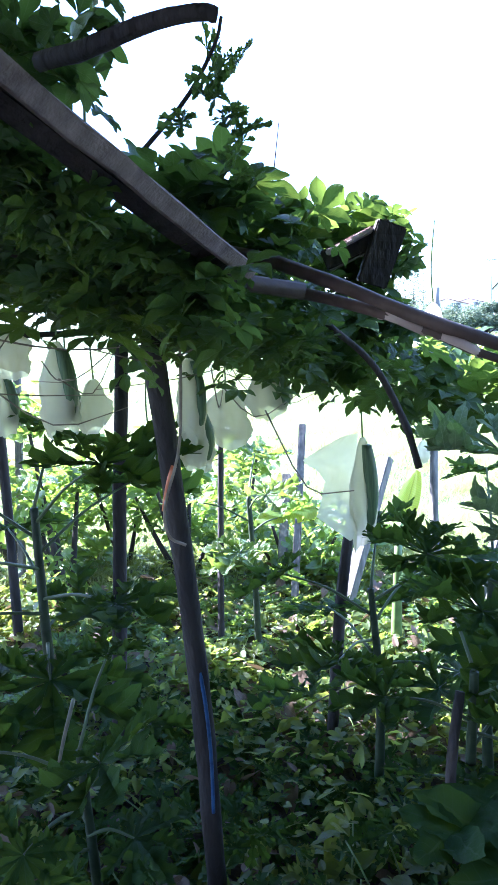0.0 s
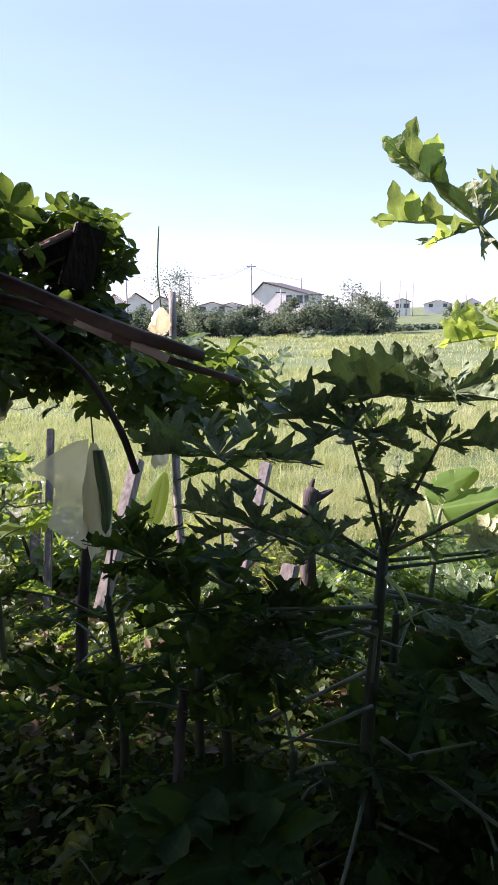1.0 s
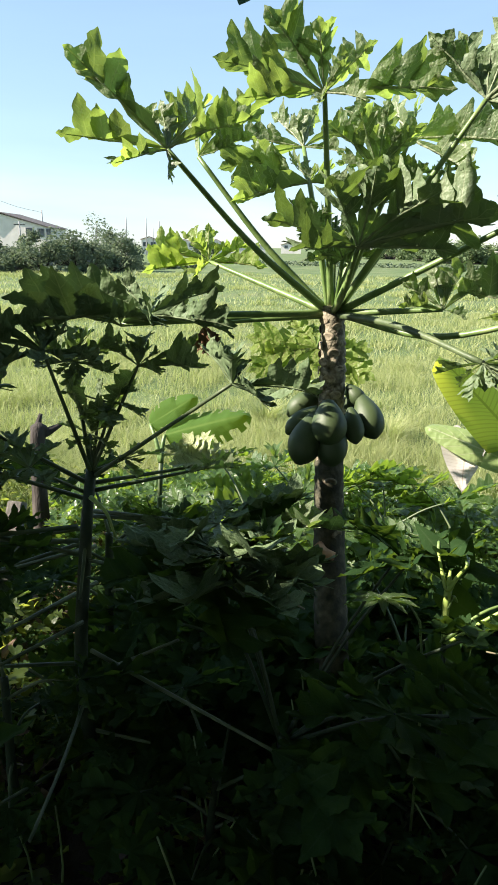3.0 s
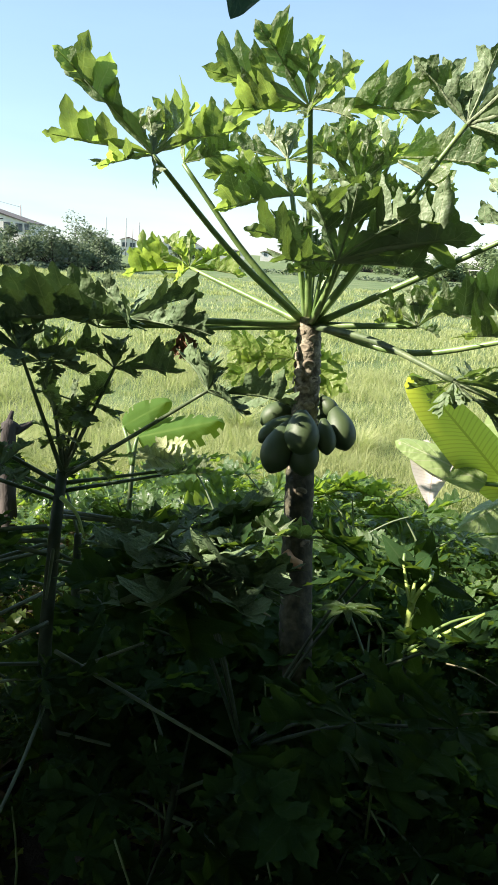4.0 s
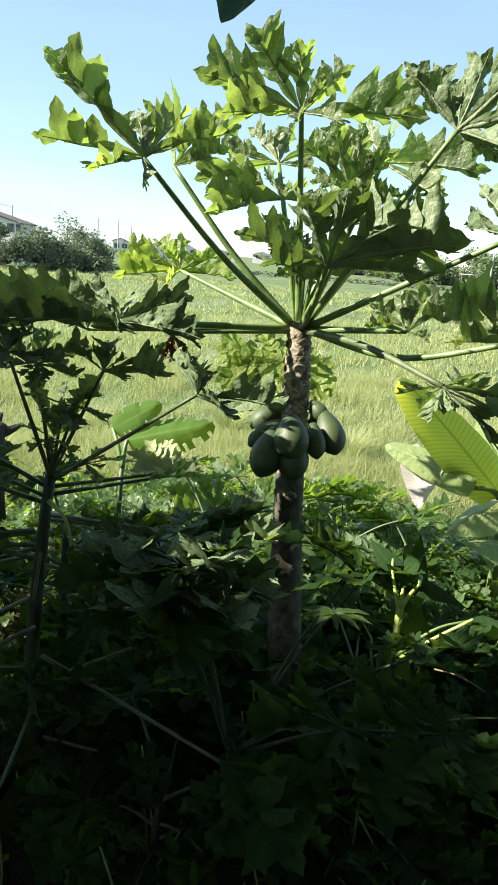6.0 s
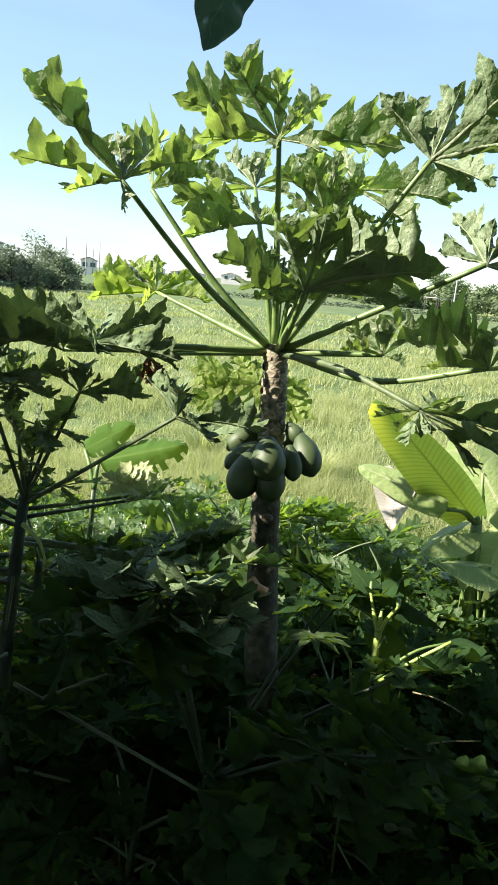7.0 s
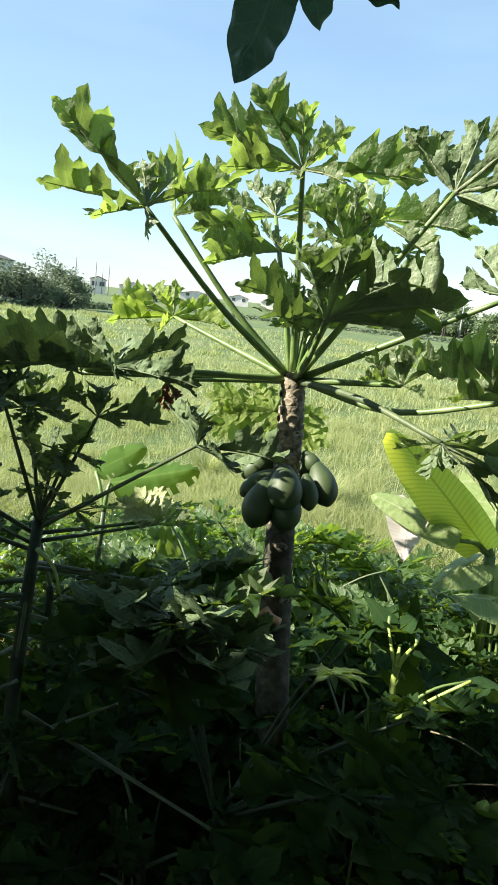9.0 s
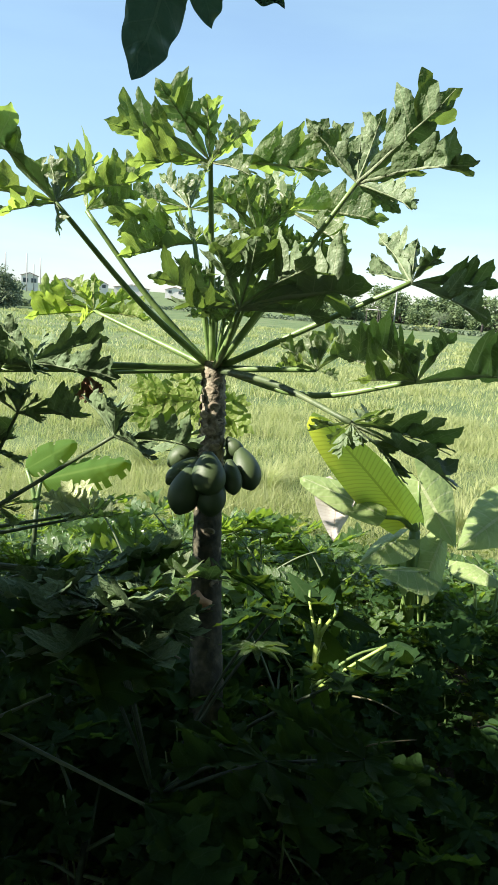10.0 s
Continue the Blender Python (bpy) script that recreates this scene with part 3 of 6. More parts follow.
WALL_PAINT = plain_mat("pale_house_paint", ((0.35, (0.66, 0.61, 0.56)), (0.65, (0.78, 0.73, 0.68))), 0.6, 0.85, 0.2, 8)
GREY_WALL = plain_mat("grey_block_wall", ((0.35, (0.16, 0.17, 0.18)), (0.65, (0.26, 0.27, 0.28))), 0.8, 0.9, 0.3, 6)
ROOF_RED = plain_mat("rusty_roof", ((0.35, (0.2, 0.09, 0.07)), (0.65, (0.32, 0.17, 0.13))), 0.9, 0.7, 0.3, 6)
ROOF_DARK = plain_mat("dark_roof_edge", ((0.35, (0.07, 0.06, 0.055)), (0.65, (0.13, 0.11, 0.1))), 1.5, 0.7, 0.3, 6)
GLASS_FAR = plain_mat("dark_window_glass", ((0.35, (0.03, 0.04, 0.05)), (0.65, (0.07, 0.09, 0.11))), 1.0, 0.15, 0.05, 5)
CONCRETE = plain_mat("grey_concrete", ((0.35, (0.3, 0.29, 0.28)), (0.65, (0.42, 0.41, 0.4))), 2.0, 0.85, 0.3, 12)


def gable_house(at, width, depth, eaves, ridge, turn, apex=0.5, label="", roof=None, windows=()):
    """A house whose gable faces the field: four walls with thickness, a roof of two slopes, windows as parts."""
    h = thing("house", at, label, "house")
    h.rotation_euler = (0, 0, turn)
    bm = bmesh.new()
    ax = -width / 2 + apex * width
    prof = [(-width / 2, 0), (width / 2, 0), (width / 2, eaves), (ax, ridge), (-width / 2, eaves + 0.25)]
    f = [bm.verts.new((x, 0, z)) for x, z in prof]
    b = [bm.verts.new((x, depth, z)) for x, z in prof]
    bm.faces.new(f)
    bm.faces.new(list(reversed(b)))
    for i in range(5):
        j = (i + 1) % 5
        if i != 0:
            bm.faces.new((f[j], f[i], b[i], b[j]))
    bmesh.ops.recalc_face_normals(bm, faces=bm.faces)
    part("wall", bm, WALL_PAINT, h, smooth=False)
    bm = bmesh.new()
    for (x0, z0), (x1, z1) in (((-width / 2 - 0.25, eaves + 0.08), (ax, ridge + 0.12)), ((ax, ridge + 0.12), (width / 2 + 0.3, eaves - 0.05))):
        q = [bm.verts.new((x, y, z + dz)) for dz in (0.02, 0.16) for y in (-0.35, depth + 0.3) for x, z in ((x0, z0), (x1, z1))]
        for c in ((0, 1, 3, 2), (4, 6, 7, 5), (0, 4, 5, 1), (2, 3, 7, 6), (0, 2, 6, 4), (1, 5, 7, 3)):
            bm.faces.new([q[i] for i in c])
    bmesh.ops.recalc_face_normals(bm, faces=bm.faces)
    part("roof", bm, roof or ROOF_DARK, h, smooth=False)
    for x, z, w, t in windows:
        fr = part("window", box_bm((w + 0.16, 0.1, t + 0.16), (x, -0.03, z), 0.01), CONCRETE, h, smooth=False)
        for k in (-1, 1):
            part("pane", box_bm((w / 2 - 0.04, 0.04, t), (x + k * w / 4, -0.09, z)), GLASS_FAR, fr, smooth=False)
    return h


gable_house(polar(19.1, 118), 9.4, 9.0, 4.6, 6.6, radians(-38), 0.2, "pale two-storey house with a dark sloping roof behind bushes", None,
            ((1.6, 4.0, 1.0, 1.1), (3.4, 3.9, 1.0, 1.1), (4.6, 3.9, 0.7, 1.1)))
gable_house(polar(5.9, 130), 4.2, 8, 3.7, 5.3, radians(-8), 0.5, "small pale house with a brown gable roof", ROOF_RED, ((0.3, 3.2, 0.9, 1.0),))
gable_house(polar(7.7, 126), 4.8, 8, 3.6, 5.4, radians(-5), 0.45, "pale house with a rust-brown gable roof", ROOF_RED, ((1.0, 3.1, 0.7, 1.0),))
gable_house(polar(9.9, 138), 5.0, 9, 3.6, 5.0, radians(-14), 0.3, "low house with a faded red roof", ROOF_RED, ((0.0, 3.0, 1.2, 0.9),))
for az, d, w, e, r, lab in ((13.6, 150, 8, 2.8, 3.9, "long low far house with a rusty roof"), (15.2, 160, 7, 3.0, 3.8, "low far house beyond the hedge"), (28.7, 190, 4, 3.6, 4.3, "far white house beside the trees"),
                            (31.4, 240, 9, 2.9, 4.2, "far pale row house with a brown roof"), (33.9, 255, 6, 3.1, 4.6, "far pale house with a wide hipped roof"), (36.4, 270, 13, 2.7, 3.9, "far house at the field's end"),
                            (39.8, 290, 8, 3.2, 4.4, "far pale house at the field's end"), (43.0, 310, 15, 2.7, 3.9, "far low house at the field's end")):
    gable_house(polar(az, d), w, 8, e, r, radians(-az), 0.5, lab, ROOF_RED, ((-w / 4, 2.6, 1.2, 1.0), (w / 4, 2.6, 1.2, 1.0)))

# boundary wall behind the hedge, in panels between piers
fence_wall = thing("boundary_wall", polar(19.5, 66), "grey concrete boundary wall behind the hedge", "wall", kind="structure")
fence_wall.rotation_euler = (0, 0, radians(-22))
for i in range(7):
    part("wall_panel", box_bm((2.3, 0.15, 1.45), (-10 + 2.5 * i, 0, 0.72), 0.02), GREY_WALL, fence_wall, smooth=False)
    part("pier", box_bm((0.2, 0.24, 1.6), (-11.25 + 2.5 * i, 0, 0.8), 0.02), CONCRETE, fence_wall, smooth=False)


def utility_pole(az, d, tall, arms, lean=0.0):
    p = thing("utility_pole", polar(az, d), "slender grey electricity pole standing among the far houses", "utility pole", "far poles")
    top = polar(az, d, tall) + Vector((lean, 0, 0))
    tube("pole", (polar(az, d, -0.2), top), 0.15, 0.10, CONCRETE, p, 4, 8)
    for i in range(arms):
        z = tall - 0.4 - 0.7 * i
        part("crossarm", box_bm((1.5, 0.1, 0.1), (lean, 0, z), 0.01), BARK, p, smooth=False)
        for k in (-0.6, 0.0, 0.6):
            part("insulator", box_bm((0.09, 0.09, 0.18), (lean + k, 0, z + 0.13), 0.02), CONCRETE, p)
    return top


tops = [utility_pole(6.9, 110, 8.2, 1), utility_pole(11.85, 112, 8.0, 0), utility_pole(16.85, 110, 9.2, 1), utility_pole(20.8, 125, 7.6, 0), utility_pole(19.2, 100, 5.0, 1),
        utility_pole(27.0, 150, 7.6, 0), utility_pole(28.5, 170, 8.4, 0), utility_pole(29.5, 180, 8.0, 0), utility_pole(29.0, 190, 6.6, 0), utility_pole(33.5, 220, 6.8, 0), utility_pole(57.5, 120, 6.2, 0)]
for a, b, s in ((0, 1, 1.0), (1, 2, 0.9), (2, 3, 0.7), (2, 1, 1.5)):
    mid = (tops[a] + tops[b]) / 2 - Vector((0, 0, s))
    w = thing("overhead_wire", tops[a], "thin dark overhead wire sagging between the poles", "wire", "far wires")
    tube("wire", (tops[a] - Vector((0, 0, .4)), mid, tops[b] - Vector((0, 0, .4))), 0.022, 0.022, ROOF_DARK, w, 12, 4)


def bush(at, wide, tall, count, size, seed, label, name="bush", trunk=True, gaps=0.35, material=None, category="bush", low=0.25, lump=None):
    """A crown of many small leaves in clumps on limbs, with an uneven outline."""
    rng = random.Random(seed)
    b = thing(name, at, label, category, kind="")
    c = Vector(at)
    clumps = []
    for i in range(max(6, int(9 * wide / tall))):
        a, r = rng.uniform(0, 6.28), wide * 0.5 * math.sqrt(rng.random())
        h = tall * rng.uniform(low, 0.85) * (1 - 0.45 * (2 * r / wide) ** 2)
        clumps.append((Vector((r * math.sin(a), 0.7 * r * math.cos(a), h)), rng.uniform(0.16, 0.3) * (lump or tall)))
    v, f, off = [], [], 0
    for k, (p, r) in enumerate(clumps):
        tv, tf = tube_arrays(((0, 0, -0.1), p * 0.5 + Vector((0, 0, -0.1)), p), 0.035 * tall * 0.6, 0.012, 5, 5)
        v.append(tv)
        f += [tuple(i + off for i in q) for q in tf]
        off += len(tv)
    bm = bmesh.new()
    vs = [bm.verts.new(q) for q in np.vstack(v)]
    for q in f:
        bm.faces.new([vs[i] for i in dict.fromkeys(q)])
    part("trunk", bm, BARK, b)
    places, sizes = [], []
    for i in range(count):
        p, r = clumps[rng.randrange(len(clumps))]
        n = Vector((rng.gauss(0, 1), rng.gauss(0, 1), rng.gauss(0, 0.9))).normalized()
        q = p + n * r * rng.uniform(gaps, 1.05) * (1 + 0.4 * noise.noise(n * 2 + p))
        q.z = max(q.z, 0.05)
        places.append(q)
        sizes.append(size * rng.uniform(0.6, 1.4))
    strewn("crown", OVATES, poses_of(rng, places, sizes, 0.9), [rng.randrange(3) for _ in places], material or FAR_LEAF, "", "", b, "")
    return b


for az, d, w, t, s in ((12.2, 62, 6, 3.1, 1), (14.6, 60, 5, 2.9, 2), (16.6, 61, 4, 2.8, 3), (18.4, 63, 5, 2.1, 4), (21.0, 60, 6.5, 3.5, 5), (23.4, 61, 5.5, 3.6, 6), (26.2, 64, 5.5, 3.9, 7), (10.4, 66, 6, 3.2, 9), (8.2, 70, 6, 3.0, 10), (5.6, 72, 7, 2.8, 11)):
    bush(polar(az, d), w, t, 5200, 0.17, s, "dense dark green bush in the hedge beyond the field")
bush(polar(24.9, 72), 5.5, 5.2, 1500, 0.2, 31, "half-bare rounded tree standing in the far hedge", "tree", gaps=0.6, category="tree")
bush(polar(11.1, 95), 7.5, 9.4, 2400, 0.2, 32, "feathery thin-leaved tree among the far houses", "tree", gaps=0.2, category="tree")
bush(polar(33.0, 150), 7, 3.6, 900, 0.4, 33, "round far tree before the houses", "tree", category="tree")
for i, (az, d, w, t) in enumerate(((53, 130, 14, 5.0), (55.5, 135, 15, 6.4), (58, 132, 14, 6.0), (60.5, 128, 13, 5.6), (63, 130, 15, 6.6), (65.5, 126, 14, 5.2), (68, 128, 15, 6.0), (50.5, 150, 14, 4.4), (47.5, 170, 14, 4.2))):
    bush(polar(az, d), w, 1.15 * t, 5200, 0.4, 50 + i, "broad green tree in the woods across the field", "tree", gaps=0.15, material=WOODS, category="tree", low=0.05)


def palm(at, tall, seed):
    rng = random.Random(seed)
    p = thing("palm_tree", at, "small drooping palm at the edge of the far woods", "palm", "far palms")
    c = Vector(at)
    top = c + Vector((0.1, 0, tall))
    tube("trunk", (c - Vector((0, 0, .1)), top), 0.2, 0.14, BARK, p, 5, 7)
    for i in range(16):
        a = rng.uniform(0, 6.28)
        r = rng.uniform(1.2, 2.0)
        end = top + Vector((r * math.sin(a), r * math.cos(a), rng.uniform(-1.4, 0.9)))
        mid = (top + end) / 2 + Vector((0, 0, 0.7))
        line = curve_points((top, mid, end), 14)
        V, F, U = [], [], []
        sidev = np.array((math.cos(a), -math.sin(a), 0))
        for k, q in enumerate(line[1:]):
            for sg in (-1, 1):
                o = len(V)
                q = np.array(q)
                L = 0.55 * math.sin(math.pi * (k + 2) / 16)
                V += [q - c, q + np.array((0.05, 0.05, 0)) - c, q + sg * sidev * L + np.array((0, 0, -0.3 * L)) - c, q + sg * sidev * L * 0.9 + np.array((0.03, 0, -0.32 * L)) - c]
                F.append((o, o + 1, o + 2, o + 3))
                U += [(0.2, 0), (0.2, 0), (0.6, 1), (0.6, 1)]
        put("frond", mesh_of("frond", V, F, U), FAR_LEAF, p)


palm(polar(61.0, 98), 1.4, 3)
palm(polar(64.2, 112), 2.2, 4)
shed = thing("shed", polar(56.3, 118), "tiny open shed with a pale roof at the wood's edge", "shed")
part("roof", box_bm((4.2, 2.6, 0.12), (0, 0, 2.1), 0.02), CONCRETE, shed, smooth=False)
for x in (-1.9, 1.9):
    for y in (-1.1, 1.1):
        part("post", box_bm((0.12, 0.12, 2.04), (x, y, 1.02)), BARK, shed, smooth=False)
mound = bush(polar(60.2, 92), 5.5, 0.8, 700, 0.25, 77, "low heap of dry brush on the field", "brush_heap", category="brush", material=GRASS)
# darker ditch lines across the field
for az0, az1, d0, d1, lab in ((21, 33, 56, 78, "low dark weeds along a ditch in the field"), (36, 66, 95, 88, "dark bank of weeds across the far field")):
    rng = random.Random(int(az0))
    pl = [polar(az0 + (az1 - az0) * u, d0 + (d1 - d0) * u + rng.gauss(0, 0.8), rng.uniform(0.05, 0.5)) for u in (rng.random() for _ in range(1800))]
    strewn("ditch_weeds", OVATES, poses_of(rng, pl, [rng.uniform(0.2, 0.5) for _ in pl], 0.9), [rng.randrange(3) for _ in pl], FAR_LEAF, lab, "weeds")


# ---- unseen porch, walls and eaves behind the camera, added to block sky light ----
PLASTER = plain_mat("weathered_plaster", ((0.35, (0.2, 0.19, 0.175)), (0.65, (0.3, 0.285, 0.26))), 1.5, 0.9, 0.3, 18)
tagged(part("porch_floor", box_bm((5.4, 1.55, 0.6), (0.6, -0.55, 0.3), 0.01), CONCRETE, smooth=False), "raised grey concrete floor of an added, unseen porch", "floor", kind="structure")
tagged(part("wall_back", box_bm((5.4, 0.16, 3.3), (0.6, -1.42, 1.65), 0.01), PLASTER, smooth=False), "plain weathered plaster wall, added unseen to block sky light", "wall", kind="structure")
tagged(part("wall_side", box_bm((0.16, 1.8, 3.3), (3.22, -0.5, 1.65), 0.01), PLASTER, smooth=False), "plain weathered plaster side wall, added unseen to block sky light", "wall", kind="structure")
eaves = bmesh.new()
bottom = eaves.faces.new([eaves.verts.new((x, y, 3.34)) for x, y in ((-2.6, -1.5), (-2.6, 2.12), (0.9, 2.12), (1.5, 1.88), (2.0, 1.5), (2.45, 0.85), (3.3, 0.3), (3.3, -1.5))])
for v in bmesh.ops.extrude_face_region(eaves, geom=[bottom])["geom"]:
    if isinstance(v, bmesh.types.BMVert):
        v.co.z += 0.12
bmesh.ops.recalc_face_normals(eaves, faces=eaves.faces)
tagged(part("ceiling", eaves, PLASTER, smooth=False), "plain ceiling, added unseen to block sky light over the bed", "ceiling", kind="structure")

# unseen trees, added at the left to cast shade on the garden bed
for (x, y), wide, tall_, seed in (((-4.24, -0.83), 3.6, 8.6, 81), ((-5.11, 1.76), 3.6, 9.6, 82), ((-5.87, 4.37), 3.2, 10.4, 83), ((-6.19, 5.99), 1.8, 10.3, 84)):
    bush((x, y, 0), wide, tall_, 4200, 0.30, seed, "broad leafy tree added out of view to shade the garden bed", "tree", gaps=0.1, material=UNDER, category="tree", low=0.6, lump=4.2 if wide > 2 else 3.2)

# sunlit thickets between the trellis and the field
for k, (az, d, wide, tall_) in enumerate(((-18.5, 5.6, 1.3, 1.9), (-13.5, 6.4, 1.2, 1.6), (-8.5, 5.9, 1.1, 1.75), (-3.5, 6.9, 1.2, 1.45), (-22.0, 6.6, 1.6, 2.0), (1.0, 5.7, 0.9, 1.0), (4.5, 6.2, 0.7, 0.75))):
    at = polar(az, d) + Vector((0.18, 0, 0))
    bush(at, wide, tall_, 700, 0.085, 91 + k, "loose sunlit thicket of small-leaved shrubs behind the trellis", "shrub", gaps=0.3, material=EDGE, category="shrub", low=0.1, lump=1.25)


def tuft(at, tall_, spread, count, seed):
    """A tussock of long arching blades."""
    rng = random.Random(seed)
    V, F, U = [], [], []
    for _ in range(count):
        a, r = rng.uniform(0, 6.28), spread * 0.3 * math.sqrt(rng.random())
        foot = Vector((r * math.cos(a), r * math.sin(a), 0))
        out, h = Vector((math.cos(a), math.sin(a), 0)) * rng.uniform(0.1, 1.0) * spread, tall_ * rng.uniform(0.5, 1.1)
        side = Vector((-math.sin(a), math.cos(a), 0)) * 0.004
        o = len(V)
        for f, w in ((0, 1), (0.4, 0.9), (0.75, 0.6), (1, 0.05)):
            c = foot + out * f * f + Vector((0, 0, h * (f - 0.25 * f * f)))
            V += [tuple(c - side * w), tuple(c + side * w)]
            U += [(-1, f), (1, f)]
        F += [(o + k, o + k + 1, o + k + 3, o + k + 2) for k in (0, 2, 4)]
    ob = put("grass_tuft", mesh_of("grass_tuft", V, F, U), GRASS)
    ob.location = (at[0], at[1], 0.0)
    tagged(ob, "tall arching tussock standing out of the field grass", "grass tuft", "tussocks", "stuff")


for k, (at, tall_, spread, count) in enumerate((((3.861, 5.293, 0.61), 0.62, 0.5, 420), ((6.51, 5.228, 0.781), 0.45, 0.45, 300), ((2.768, 6.624, 0.817), 0.5, 0.45, 320), ((7.25, 3.062, 1.105), 0.42, 0.45, 300), ((5.933, 6.828, 0.576), 0.45, 0.5, 300))):
    tuft(at, tall_, spread, count, 60 + k)


# ---- papaya trees ----
def ringed_trunk(name, pts, r0, r1, parent, material, rings, seed, scar=0.10, label=""):
    """A trunk with stepped leaf scars, as papayas have them."""
    rng = random.Random(seed)
    line = curve_points(pts, rings * 4)
    n, sides = len(line), 16
    bm = bmesh.new()
    rows = []
    for i, c in enumerate(line):
        f = i / (n - 1)
        r = r0 + (r1 - r0) * f
        row = []
        for k in range(sides):
            w = 2 * math.pi * k / sides
            bulge = noise.noise(Vector((math.cos(w) * 1.3, math.sin(w) * 1.3, i * 0.9 + seed)))
            step = ((i + 2 * noise.noise(Vector((math.cos(w), math.sin(w), seed)))) % 4) / 4
            rr = r * (1 + scar * bulge + scar * 0.6 * (step - 0.5))
            row.append(bm.verts.new(Vector(c) + rr * Vector((math.cos(w), math.sin(w), 0)) - parent.location))
        rows.append(row)
    for a, b in zip(rows, rows[1:]):
        for k in range(sides):
            bm.faces.new((a[k], a[(k + 1) % sides], b[(k + 1) % sides], b[k]))
    bm.faces.new(rows[-1])
    return part(name, bm, material, parent, label)


def fruit_bm(length, wide, seed):
    rng = random.Random(seed)
    bm = bmesh.new()
    rows, sides = [], 14
    for i in range(13):
        s = i / 12
        r = wide / 2 * max(0.03, math.sin(math.pi * (0.07 + 0.93 * s) ** 1.15)) ** 0.55 * (0.72 + 0.33 * s)
        rows.append([bm.verts.new(((r * (1 + 0.05 * math.cos(5 * 2 * math.pi * k / sides))) * math.cos(2 * math.pi * k / sides), r * math.sin(2 * math.pi * k / sides), -s * length)) for k in range(sides)])
    for a, b in zip(rows, rows[1:]):
        for k in range(sides):
            bm.faces.new((a[(k + 1) % sides], a[k], b[k], b[(k + 1) % sides]))
    bm.faces.new(list(reversed(rows[-1])))
    bm.faces.new(rows[0])
    bmesh.ops.recalc_face_normals(bm, faces=bm.faces)
    return bm


RT, FW, UP = Vector((0.775, -0.63, 0)), Vector((0.63, 0.775, 0)), Vector((0, 0, 1))
CROWN = Vector((2.451, 1.945, 1.981))
tree = thing("papaya_tree", (1.964, 1.249, 0.08), "mature papaya tree with a ring-scarred trunk and green fruit", "papaya tree")
tree.location.z = 0.0
ringed_trunk("trunk", (tree.location - Vector((0, 0, 0.1)), (2.111, 1.473, 0.51), (2.282, 1.716, 1.047), (2.371, 1.843, 1.473)), 0.074, 0.056, tree, TRUNK, 22, 3)
ringed_trunk("neck", ((2.371, 1.843, 1.473), (2.412, 1.882, 1.66), (2.433, 1.908, 1.807), CROWN), 0.055, 0.047, tree, NECK, 12, 4, 0.16, "pale scarred upper trunk")
tube("torn_scar", ((2.217, 1.722, 1.079), (2.226, 1.69, 1.065), (2.256, 1.66, 1.053)), 0.032, 0.018, TORN, tree, 6, 8, label="pale torn leaf scar")
# ringed scars where old leaves fell
def scar_bm(wide, tall_):
    bm = bmesh.new()
    rows = [[bm.verts.new((f * wide * math.cos(a), f * tall_ * math.sin(a), h)) for a in (2 * math.pi * k / 12 for k in range(12))] for f, h in ((0.35, 0.0), (0.75, -0.0005), (1.0, 0.0015), (1.35, -0.004))]
    for a, b in zip(rows, rows[1:]):
        for k in range(12):
            bm.faces.new((a[k], a[(k + 1) % 12], b[(k + 1) % 12], b[k]))
    bm.faces.new(rows[0])
    bmesh.ops.recalc_face_normals(bm, faces=bm.faces)
    return bm


for k in range(40):
    a, f = 2.4 * k, k / 39
    core = CROWN.lerp(Vector((2.371, 1.843, 1.473)), 0.06 + 0.94 * f) if k < 30 else Vector((2.371, 1.843, 1.473)).lerp(Vector((2.282, 1.716, 1.047)), (k - 29) / 11)
    out = Vector((math.sin(a), math.cos(a), 0))
    ob = part("leaf_scar", scar_bm(0.02, 0.0135), SCAR, tree)
    m = out.to_track_quat("Z", "Y").to_matrix().to_4x4()
    m.translation = core + out * (0.0455 + 0.0085 * f) - tree.location
    ob.matrix_basis = m
# fruit in a cluster round the trunk
for top, end, wide in (
    ((2.267, 1.748, 1.652), (2.232, 1.685, 1.493), 0.128),
    ((2.289, 1.744, 1.578), (2.246, 1.686, 1.411), 0.118),
    ((2.247, 1.802, 1.589), (2.148, 1.768, 1.417), 0.128),
    ((2.302, 1.839, 1.602), (2.168, 1.866, 1.512), 0.084),
    ((2.396, 1.933, 1.639), (2.274, 1.990, 1.544), 0.095),
    ((2.364, 1.727, 1.616), (2.342, 1.663, 1.491), 0.078),
    ((2.462, 1.772, 1.644), (2.440, 1.658, 1.499), 0.112),
    ((2.445, 1.828, 1.678), (2.465, 1.757, 1.610), 0.065),
    ((2.437, 1.984, 1.62), (2.43, 2.03, 1.47), 0.1),
    ((2.53, 1.88, 1.64), (2.57, 1.9, 1.49), 0.105)):
    way = Vector(end) - Vector(top)
    fruit = part("fruit", fruit_bm(way.length, 1.13 * wide, int(1000 * wide)), FRUIT, tree, "unripe green papaya fruit")
    m = (-way).to_track_quat("Z", "Y").to_matrix().to_4x4()
    m.translation = Vector(top) - tree.location
    fruit.matrix_basis = m
for k in range(9):
    a = 2 * math.pi * k / 9
    z = CROWN.z - 0.30 - 0.02 * (k % 3)
    c = Vector((CROWN.x, CROWN.y, z))
    tube("fruit_stub", (c + Vector((0.03 * math.cos(a), 0.03 * math.sin(a), 0)), c + Vector((0.085 * math.cos(a), 0.085 * math.sin(a), -0.02))), 0.011, 0.008, STALK, tree, 4, 6)

